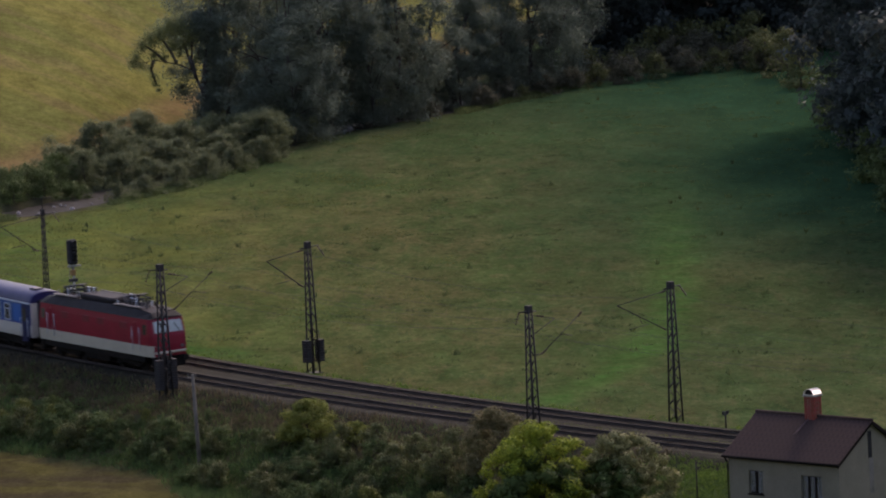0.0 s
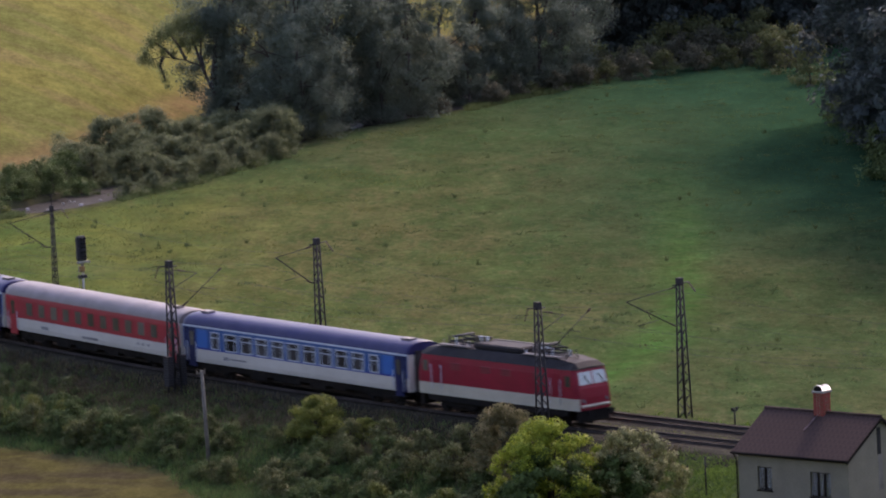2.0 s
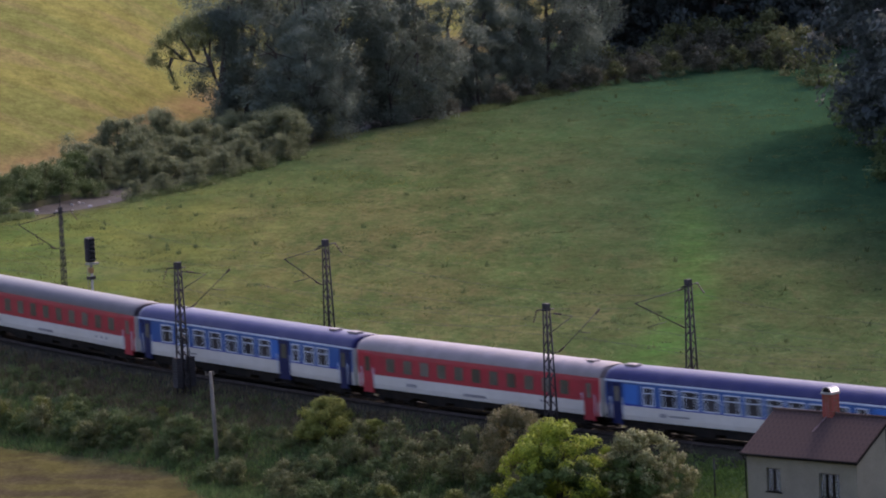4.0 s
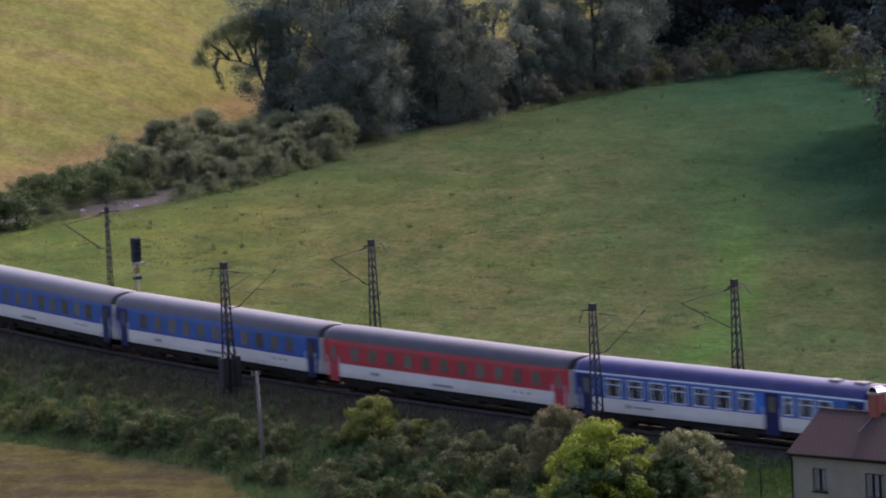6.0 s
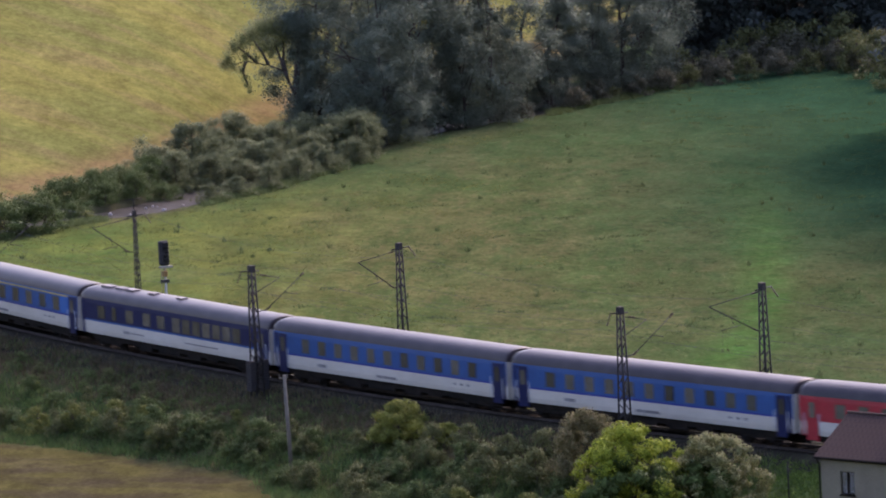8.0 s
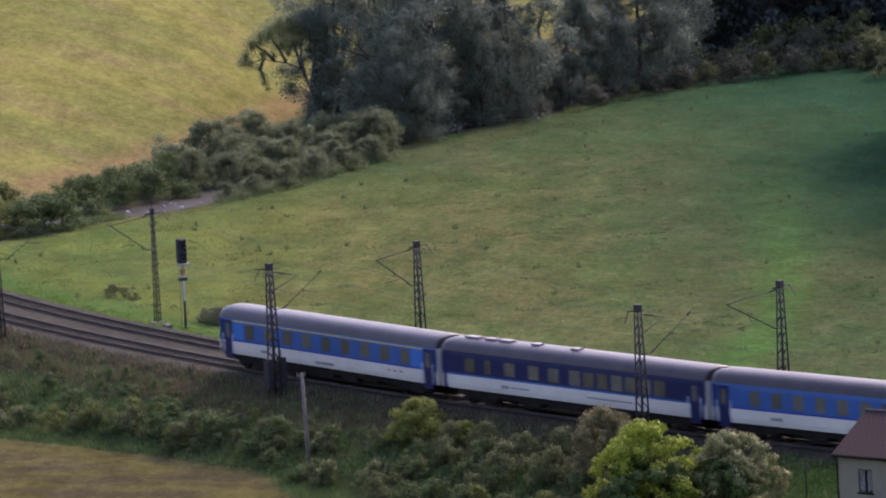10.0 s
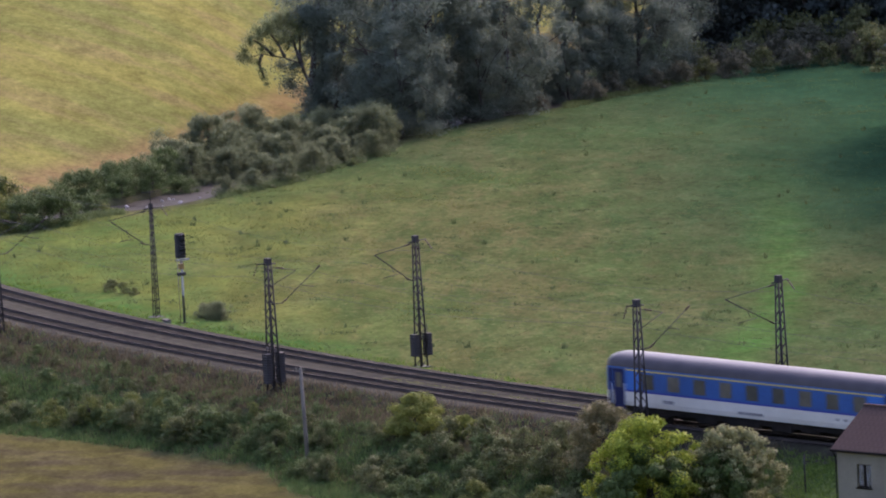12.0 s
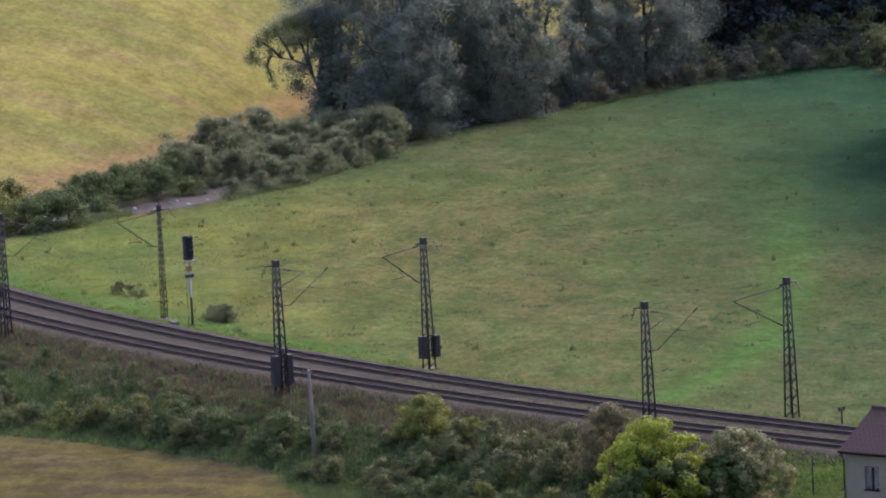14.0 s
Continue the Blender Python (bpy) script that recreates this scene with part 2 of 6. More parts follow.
RIVER = np.array([(-52, 514), (-36, 533), (-28, 544), (-21, 550), (-14, 562), (-7, 578.5), (-1, 597), (4.5, 604), (10, 611), (17, 621), (24, 633), (32, 643), (44, 655), (80, 690), (140, 730)], float)
RIVER_OFF = 4.0     # from the near bank to the middle of the stream
FIELD_X = [-300, -60, -35.6, -30.8, -24.0, -17.0, -11.4, 0, 14, 60]
FIELD_Y = [300, 500, 556, 566, 583, 611, 627, 652, 668, 735]
CROP_S = [-60, -30, -25.4, -20.5, -12.2, -6.1, -0.7, 7.1, 12, 20]
CROP_D = [18.5, 15.9, 14.0, 13.0, 12.0, 11.8, 12.5, 16.6, 21, 40]     # near edge of the bank, from the near track
LUSH = np.array([(14.6, 425.6), (17.1, 432.8), (19.3, 440.0), (21.8, 450.1), (23.9, 463.0), (25.3, 475.7), (26.2, 491.7), (27.2, 510.2), (28.0, 530), (28.4, 575.0)])


def line_dist(pts, x, y):
    """Distance from (x, y) to a line of points, and the side (positive beyond it)."""
    best = np.full(np.shape(x), 1e9)
    side = np.ones(np.shape(x))
    for (ax, ay), (bx, by) in zip(pts[:-1], pts[1:]):
        dx, dy = bx - ax, by - ay
        k = np.clip(((x - ax) * dx + (y - ay) * dy) / (dx * dx + dy * dy), 0, 1)
        e = np.hypot(x - ax - k * dx, y - ay - k * dy)
        sg = np.where(dx * (y - ay) - dy * (x - ax) > 0, 1.0, -1.0)
        side = np.where(e < best, sg, side)
        best = np.minimum(best, e)
    return best, side


def wood_edge(y):
    return np.interp(y, [300, 430, 470, 500, 570, 620, 660, 800], [130, 78, 58, 48.5, 47.5, 51, 58, 92])


def rough(x, y):
    return 0.10 * np.sin(x * 0.31 + 1.3 * np.sin(y * 0.11)) * np.sin(y * 0.23 + 0.7) + 0.05 * np.sin(x * 0.9 + y * 0.6) * np.sin(y * 0.8 - x * 0.37)


def ground_z(x, y):
    x, y = np.asarray(x, float), np.asarray(y, float)
    s, d = sd(x, y)
    far = -0.85 - 0.35 * smooth(10, 60, d)
    near = -0.95 - 3.05 * smooth(3.6, 13.0, -d)
    yard = -0.45 - 1.55 * smooth(3.0, 9.0, -d)
    k = smooth(38, 47, s) * (1 - smooth(90, 120, s)) * smooth(-34, -26, d)
    near = near * (1 - k) + yard * k
    z = np.where(d > 0, far, near)
    # the bed under the rails
    z = np.where((d > -4.0) & (d < 7.4), np.where(d < -2.4, -1.0 + 0.58 * k, -1.0), z)
    e, side = line_dist(RIVER, x, y)
    v = e * side - RIVER_OFF
    beyond = np.clip(e * side - 10, 0, None) * (d > 12)
    z = z + 0.10 * np.clip(y - np.interp(x, FIELD_X, FIELD_Y), 0, None) * smooth(8, 16, e * side) * (1 - smooth(300, 800, y - 600) * 0.6) * (d > -200) * smooth(10, 30, d)
    z = z - 1.6 * (1 - smooth(1.9, 3.4, np.abs(v))) * smooth(9, 20, d)
    # wooded hillside beyond the meadow
    w = x - wood_edge(y)
    z = z + 0.42 * np.clip(w, 0, 160) * (y > 380) * smooth(380, 470, y)
    # the camera's hillside, and hills all round
    z = np.maximum(z, np.minimum(61.0 - 0.30 * y, 61.0 + 0.12 * np.abs(y)))
    r = np.hypot(x, y - 450)
    z = z + 0.12 * np.clip(r - 420, 0, 900) * np.where(d > 20, 0.9, 0.75) * smooth(420, 600, r)
    return z + rough(x, y) * (np.abs(d - 2) > 7) * smooth(5, 9, np.abs(d - 2))


def spaced(edges):
    out = []
    for a, b, st in edges:
        out += list(np.arange(a, b, st))
    return np.array(out + [edges[-1][1]])


def build_ground():
    xs = spaced([(-2600, -600, 200), (-600, -160, 40), (-160, -66, 8), (-66, 66, 1.25), (66, 160, 6), (160, 600, 40), (600, 2600, 200)])
    ys = spaced([(-2400, -400, 200), (-400, 330, 30), (330, 384, 6), (384, 700, 1.25), (700, 800, 4), (800, 1200, 40), (1200, 3200, 200)])
    X, Y = np.meshgrid(xs, ys)
    Z = ground_z(X, Y)
    nx, ny = len(xs), len(ys)
    i = np.arange(nx * ny).reshape(ny, nx)
    F = np.stack([i[:-1, :-1], i[:-1, 1:], i[1:, 1:], i[1:, :-1]], -1).reshape(-1, 4)
    g = raw("ground", np.stack([X, Y, Z], -1).reshape(-1, 3), F, [ground_material()], smooth=True)
    s, d = sd(X, Y)
    e, side = line_dist(RIVER, X, Y)
    v = e * side
    over = smooth(-3, 4, Y - np.interp(X, FIELD_X, FIELD_Y)) * (d > 8) * smooth(8, 12, v)
    tan = over * (1 - smooth(7, 17, Y - np.interp(X, FIELD_X, FIELD_Y)))
    crop = smooth(-1.2, 0.8, -d - np.interp(s, CROP_S, CROP_D)) * (d < 0) * (Y > 330)
    bank = (1 - smooth(1.5, 6.5, np.abs(v - RIVER_OFF))) * smooth(9, 20, d)
    lush = np.interp(Y, [425, 480, 520, 570], [1.0, 0.85, 0.4, 0.0]) * np.exp(-(line_dist(LUSH, X, Y)[0] / np.interp(Y, [430, 450, 490, 530, 580], [1.5, 2.3, 2.0, 2.4, 3.2])) ** 2)
    lush = np.maximum(lush, 0.9 * smooth(7.2, 8.2, d) * (1 - smooth(10.5, 13, d)) * (1 - smooth(-34, -10, s)))
    lush = np.maximum(lush, 0.5 * (1 - smooth(-30, -6, X)) * (d > 8) * smooth(0, 6, -v))
    lush = np.maximum(lush, 0.35 * (1 - smooth(-26, -6, X)) * smooth(9.5, 12, -d) * (1 - crop) * (d < 0) * (d > -20))
    lush = np.maximum(lush, 0.55 * smooth(36, 44, s) * smooth(2.4, 3.2, -d) * (d < 0) * (d > -30))
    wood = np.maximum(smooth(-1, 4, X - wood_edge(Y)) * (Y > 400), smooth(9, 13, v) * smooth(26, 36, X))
    slope = (1 - 0.7 * lush) * smooth(2.6, 3.6, -d) * (1 - crop) * (d < 0) * (d > -40) * (1 - smooth(34, 42, s))
    gold = (1 - smooth(-26, 4, X)) * (d > 9) * smooth(0, 5, -v)
    slope = np.maximum(slope, smooth(8, 11, v) * (1 - over) * (d > 8) * (X < 20))
    # greener grass, with shade by the wood and a dim right side painted in
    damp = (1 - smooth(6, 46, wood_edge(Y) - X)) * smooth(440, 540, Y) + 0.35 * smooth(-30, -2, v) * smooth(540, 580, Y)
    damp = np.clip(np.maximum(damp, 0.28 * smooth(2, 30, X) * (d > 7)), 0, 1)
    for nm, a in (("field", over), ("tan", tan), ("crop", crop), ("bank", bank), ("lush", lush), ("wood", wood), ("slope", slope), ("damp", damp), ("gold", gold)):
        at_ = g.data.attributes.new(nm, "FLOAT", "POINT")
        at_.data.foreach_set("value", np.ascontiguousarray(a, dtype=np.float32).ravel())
    return tagged(g, "rolling valley ground with green meadow, ripe field and wooded slopes", "ground", kind="structure")


def ground_material():
    m = bpy.data.materials.new("valley_ground")
    m.use_nodes = True
    n, l = m.node_tree.nodes, m.node_tree.links
    bs = n["Principled BSDF"]
    bs.inputs["Roughness"].default_value, bs.inputs["Specular IOR Level"].default_value = 1.0, 0.0
    tc = n.new("ShaderNodeTexCoord")
    def nz(scale, detail=5, stretch=None, turn=0.0):
        t = n.new("ShaderNodeTexNoise")
        t.inputs["Scale"].default_value, t.inputs["Detail"].default_value = scale, detail
        if stretch:
            mp = n.new("ShaderNodeMapping")
            mp.vector_type = "TEXTURE"
            mp.inputs["Scale"].default_value, mp.inputs["Rotation"].default_value = stretch, (0, 0, radians(turn))
            l.new(tc.outputs["Object"], mp.inputs[0])
            l.new(mp.outputs[0], t.inputs["Vector"])
        else:
            l.new(tc.outputs["Object"], t.inputs["Vector"])
        return t.outputs[0]
    def rng(src, a, b, c, d):
        r = n.new("ShaderNodeMapRange")
        for i, q in enumerate((a, b, c, d)):
            r.inputs[i + 1].default_value = q
        l.new(src, r.inputs[0])
        return r.outputs[0]
    def mix(fac, a, b, kind="MIX"):
        x = n.new("ShaderNodeMix")
        x.data_type, x.blend_type = "RGBA", kind
        for sock, q in ((x.inputs[0], fac), (x.inputs[6], a), (x.inputs[7], b)):
            if isinstance(q, (int, float)):
                sock.default_value = q
            elif isinstance(q, tuple):
                sock.default_value = (*q, 1)
            else:
                l.new(q, sock)
        return x.outputs[2]
    def attr(name):
        a = n.new("ShaderNodeAttribute")
        a.attribute_name = name
        return a.outputs["Fac"]
    def times(a, b):
        x = n.new("ShaderNodeMath")
        x.operation = "MULTIPLY"
        l.new(a, x.inputs[0])
        l.new(b, x.inputs[1])
        return x.outputs[0]
    edge = rng(nz(0.35), 0.3, 0.7, 0.55, 1.35)
    meadow = mix(rng(nz(0.10, 5, (1.0, 2.4, 1.0)), 0.40, 0.62, 0, 1), (0.068, 0.096, 0.031), (0.096, 0.098, 0.038))
    meadow = mix(rng(nz(0.45, 6, (1.0, 3.2, 1.0)), 0.50, 0.64, 0, 0.75), meadow, (0.050, 0.080, 0.026))
    meadow = mix(rng(nz(0.9, 6, (1.0, 3.4, 1.0)), 0.52, 0.68, 0, 0.55), meadow, (0.124, 0.108, 0.048))
    meadow = mix(rng(nz(2.1, 6, (1.0, 2.6, 1.0)), 0.53, 0.66, 0, 0.6), meadow, (0.040, 0.060, 0.024))
    meadow = mix(rng(nz(3.2, 6, (1.0, 2.6, 1.0)), 0.55, 0.68, 0, 0.5), meadow, (0.140, 0.132, 0.058))
    meadow = mix(times(attr("gold"), rng(nz(0.22, 5, (1.0, 2.2, 1.0)), 0.40, 0.62, 0.3, 1.0)), meadow, (0.146, 0.148, 0.038))
    lush = mix(rng(nz(0.8), 0.4, 0.65, 0, 0.6), (0.050, 0.116, 0.028), (0.080, 0.126, 0.036))
    # this dark green carries painted shade as well as greener grass
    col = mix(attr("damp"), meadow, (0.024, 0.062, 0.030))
    col = mix(times(attr("lush"), edge), col, lush)
    slope = mix(rng(nz(0.45), 0.40, 0.60, 0, 1), (0.046, 0.068, 0.027), (0.080, 0.070, 0.038))
    col = mix(attr("slope"), col, slope)
    field = mix(rng(nz(0.09, 5, (1.0, 5.0, 1.0), 48), 0.42, 0.58, 0, 1), (0.188, 0.178, 0.050), (0.142, 0.147, 0.043))
    field = mix(rng(nz(0.30, 5, (1.0, 9.0, 1.0), 52), 0.50, 0.68, 0, 0.55), field, (0.196, 0.150, 0.070))
    field = mix(rng(nz(0.8, 5, (1.0, 8.0, 1.0), 40), 0.54, 0.70, 0, 0.28), field, (0.118, 0.104, 0.044))
    col = mix(attr("field"), col, field)
    col = mix(times(attr("tan"), edge), col, (0.196, 0.140, 0.062))
    crop = mix(rng(nz(0.5, 5, (3.0, 2.0, 1.0), -30), 0.40, 0.62, 0, 1), (0.088, 0.079, 0.028), (0.062, 0.052, 0.029))
    col = mix(attr("crop"), col, crop)
    col = mix(times(attr("bank"), edge), col, (0.050, 0.044, 0.030))
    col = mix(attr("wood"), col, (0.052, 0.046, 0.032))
    for sc, lo, hi in ((0.25, 0.84, 1.16), (0.6, 0.87, 1.13), (1.6, 0.84, 1.16), (4.0, 0.86, 1.14)):
        g = n.new("ShaderNodeCombineColor")
        q = rng(nz(sc, 3, (1.0, 2.2, 1.0)), 0.28, 0.72, lo, hi)
        for i in range(3):
            l.new(q, g.inputs[i])
        col = mix(1.0, col, g.outputs[0], "MULTIPLY")
    l.new(col, bs.inputs["Base Color"])
    b = n.new("ShaderNodeBump")
    b.inputs["Strength"].default_value, b.inputs["Distance"].default_value = 0.3, 0.12
    l.new(nz(1.7, 6), b.inputs["Height"])
    l.new(b.outputs[0], bs.inputs["Normal"])
    return m


build_ground()


def sweep(profile, s0, s1, step):
    """Vertices and faces of a profile (d, z) carried along the curve."""
    ss = np.arange(s0, s1 + step * 0.5, step)
    V, F, k = [], [], len(profile)
    for s in ss:
        V += [at(s, d, z)[:] for d, z in profile]
    for j in range(len(ss) - 1):
        F += [[j * k + i, j * k + i + 1, (j + 1) * k + i + 1, (j + 1) * k + i] for i in range(k - 1)]
    return V, F


def river():
    pts = []
    for a, b in zip(RIVER[1:-1], RIVER[2:]):
        for k in np.linspace(0, 1, 8, endpoint=False):
            pts.append(a + (b - a) * k)
    pts = np.array(pts)
    t = np.gradient(pts, axis=0)
    t /= np.linalg.norm(t, axis=1)[:, None]
    nrm = np.stack([-t[:, 1], t[:, 0]], 1)
    L_, R_ = pts + nrm * (RIVER_OFF + 3.6), pts + nrm * (RIVER_OFF - 3.6)
    V = np.concatenate([np.c_[L_, np.full(len(L_), -1.44)], np.c_[R_, np.full(len(R_), -1.44)]])
    k = len(pts)
    F = [[i, k + i, k + i + 1, i + 1] for i in range(k - 1)]
    w = mat("stream_water", (0.040, 0.036, 0.030), 0.55, vary=0.35, scale=0.5, fine=3.0, bump=1.0, spec=0.04)
    tagged(raw("water", V, F, [w]), "shallow glinting stream between overgrown banks", "water", kind="structure")


river()


def stream_stones():
    """Pale boulders lying in the shallow stream; many stand in for glints on the water."""
    rg = np.random.default_rng(91)
    bm = B()
    # the second, larger set is put where the water would glint
    for n, xa, xb, lo, hi, big in ((9, -23.0, -17.5, 2.2, 5.5, 0.26), (54, -2.0, 12.5, 2.4, 5.8, 0.46)):
        for i in range(n):
            x = rg.uniform(xa, xb)
            y = float(np.interp(x, RIVER[:, 0], RIVER[:, 1]))
            v = rg.uniform(lo, hi)
            r = rg.uniform(0.10, big)
            m = pose(x - 0.86 * v, y + 0.5 * v, -1.40, rg.uniform(0, 40), rg.uniform(0, 40), rg.uniform(0, 360)) @ Matrix.Diagonal((r, r * rg.uniform(0.6, 1.0), r * rg.uniform(0.5, 0.8), 1))
            q = bmesh.ops.create_icosphere(bm, subdivisions=2, radius=1.0, matrix=m)
            for w in q["verts"]:
                w.co += Vector(rg.normal(size=3)) * 0.05 * r
    tagged(part("stream_stones", bm, "stone"), "pale boulders in the shallow stream, many standing in for glints", "stones", kind="stuff")


stream_stones()
# ballast bed with shoulders, one for both tracks
BED = [(-4.4, -1.15), (-3.2, -0.66), (-2.3, -0.27), (-1.8, -0.18), (-1.25, -0.18), (1.25, -0.18), (1.85, -0.18), (2.05, -0.24), (2.3, -0.22), (2.5, -0.18), (2.9, -0.18), (5.4, -0.18), (6.0, -0.18), (6.4, -0.24), (7.6, -0.95)]
V, F = sweep(BED, -270, 330, 1.5)
bed = raw("ballast", V, F, ["ballast", "oily"])
for i, f in enumerate(bed.data.polygons):
    f.material_index = 1 if i % (len(BED) - 1) in (4, 10) else 0
tagged(bed, "brown crushed-stone ballast bed under two tracks", "ballast", kind="structure")


def track(d0):
    t = thing("railway_track", label="curved railway track with rusty rails on tarred sleepers", category="railway track", group="tracks", kind="structure")
    for g in (-0.755, 0.755):
        c = d0 + g
        prof = [(c - 0.075, -0.17), (c - 0.075, -0.15), (c - 0.01, -0.13), (c - 0.01, -0.045), (c - 0.036, -0.035), (c - 0.036, 0.0), (c + 0.036, 0.0), (c + 0.036, -0.035), (c + 0.01, -0.045), (c + 0.01, -0.13), (c + 0.075, -0.15), (c + 0.075, -0.17)]
        V, F = sweep(prof, -270, 330, 2.0)
        raw("rail", V, F, "rail", t)
    return t


tracks = [track(0.0), track(4.15)]
# ---- the train ----
HALF = 1.41
SIDE = [(1.36, 0.95), (1.41, 1.25), (1.41, 1.84), (1.41, 1.96), (1.40, 3.05), (1.37, 3.30)]           # y, z of a coach's side
ROOF = [(1.39, 3.30), (1.36, 3.42), (1.25, 3.66), (1.02, 3.86), (0.68, 3.99), (0.30, 4.05), (0.0, 4.06)]


def mirror(p):
    return [(-y, z) for y, z in p] + [(y, z) for y, z in p[::-1]]


def shell(profile, x0, x1, slots, smooth_faces=True):
    """A skin over a profile (y, z), open along its bottom; slots gives the material of each strip; closed ends."""
    bm = B()
    a = [bm.verts.new((x0, y, z)) for y, z in profile]
    b = [bm.verts.new((x1, y, z)) for y, z in profile]
    for i in range(len(profile) - 1):
        f = bm.faces.new((a[i], b[i], b[i + 1], a[i + 1]))
        f.material_index, f.smooth = slots[i], smooth_faces
    bm.faces.new((a[-1], b[-1], b[0], a[0])).material_index = slots[0]
    bm.faces.new(a).material_index = slots[1]
    bm.faces.new(b[::-1]).material_index = slots[1]
    bmesh.ops.recalc_face_normals(bm, faces=bm.faces)
    return bm


def bogie(name="bogie"):
    bm = B()
    for y in (-1.05, 1.05):
        box(bm, -1.75, 1.75, y - 0.07, y + 0.07, 0.42, 0.66, 0.03)
        for x in (-1.25, 1.25):
            box(bm, x - 0.20, x + 0.20, y - 0.12, y + 0.12, 0.30, 0.62, 0.03)
            rod(bm, (x * 0.72, y, 0.60), (x * 0.72, y, 0.95), 0.11, n=8)
    box(bm, -0.35, 0.35, -1.0, 1.0, 0.5, 0.85, 0.03)
    return bm


def wheelset():
    bm = B()
    rod(bm, (0, -1.0, 0.46), (0, 1.0, 0.46), 0.08, n=8)
    for y in (-0.755, 0.755):
        rod(bm, (0, y - 0.065, 0.46), (0, y + 0.065, 0.46), 0.46, n=18)
        rod(bm, (0, y - math.copysign(0.10, y), 0.46), (0, y - math.copysign(0.065, y), 0.46), 0.49, n=18)
    return bm


def ring(bm, x0, x1, z0, z1, y, w, depth):
    """A flat rectangular frame standing proud of a side."""
    o = math.copysign(depth, y)
    ya, yb = min(y, y + o), max(y, y + o)
    for a, b, c, d in ((x0, x1, z0, z0 + w), (x0, x1, z1 - w, z1), (x0, x0 + w, z0 + w, z1 - w), (x1 - w, x1, z0 + w, z1 - w)):
        box(bm, a, b, ya, yb, c, d)
    return bm


def underframe(t, ends, wheels, boxes):
    for x in ends:
        b = part("bogie", bogie(), "under", t, m=pose(x, 0, 0))
        for dx in wheels:
            part("wheelset", wheelset(), "under", b, m=pose(dx, 0, 0))
    span = max(ends)
    # added boxes that hide sunlit ballast showing between the wheels
    for sgn in (-1, 1):
        part("drawgear", box(B(), *sorted((sgn * (span - 2.1), sgn * (span + 2.9))), 0.28, 0.62, 0.04, 0.70, 0.03), "under", t)
    part("underframe", box(box(B(), -span - 2.2, span + 2.2, -1.18, 1.18, 0.66, 1.06), -span + 2.0, span - 2.0, -0.30, 0.30, 0.25, 0.70), "under", t)
    # full-length box added on the far side to keep sunlight out below
    part("equipment_box", box(B(), -span + 2.3, span - 2.3, 0.95, 1.22, 0.10, 0.92, 0.03), "under", t)
    # the equipment boxes proper
    for x0, x1, z0, y in boxes:
        part("equipment_box", box(B(), x0, x1, y - 0.42, y + 0.42, z0, 0.92, 0.03), "under", t)


def buffers(t, x, sgn):
    for y in (-0.88, 0.88):
        bm = rod(B(), (x, y, 1.05), (x + sgn * 0.42, y, 1.05), 0.10, 0.09, 8)
        rod(bm, (x + sgn * 0.42, y, 1.05), (x + sgn * 0.47, y, 1.05), 0.23, 0.22, 12)
        part("buffer", bm, "under", t)


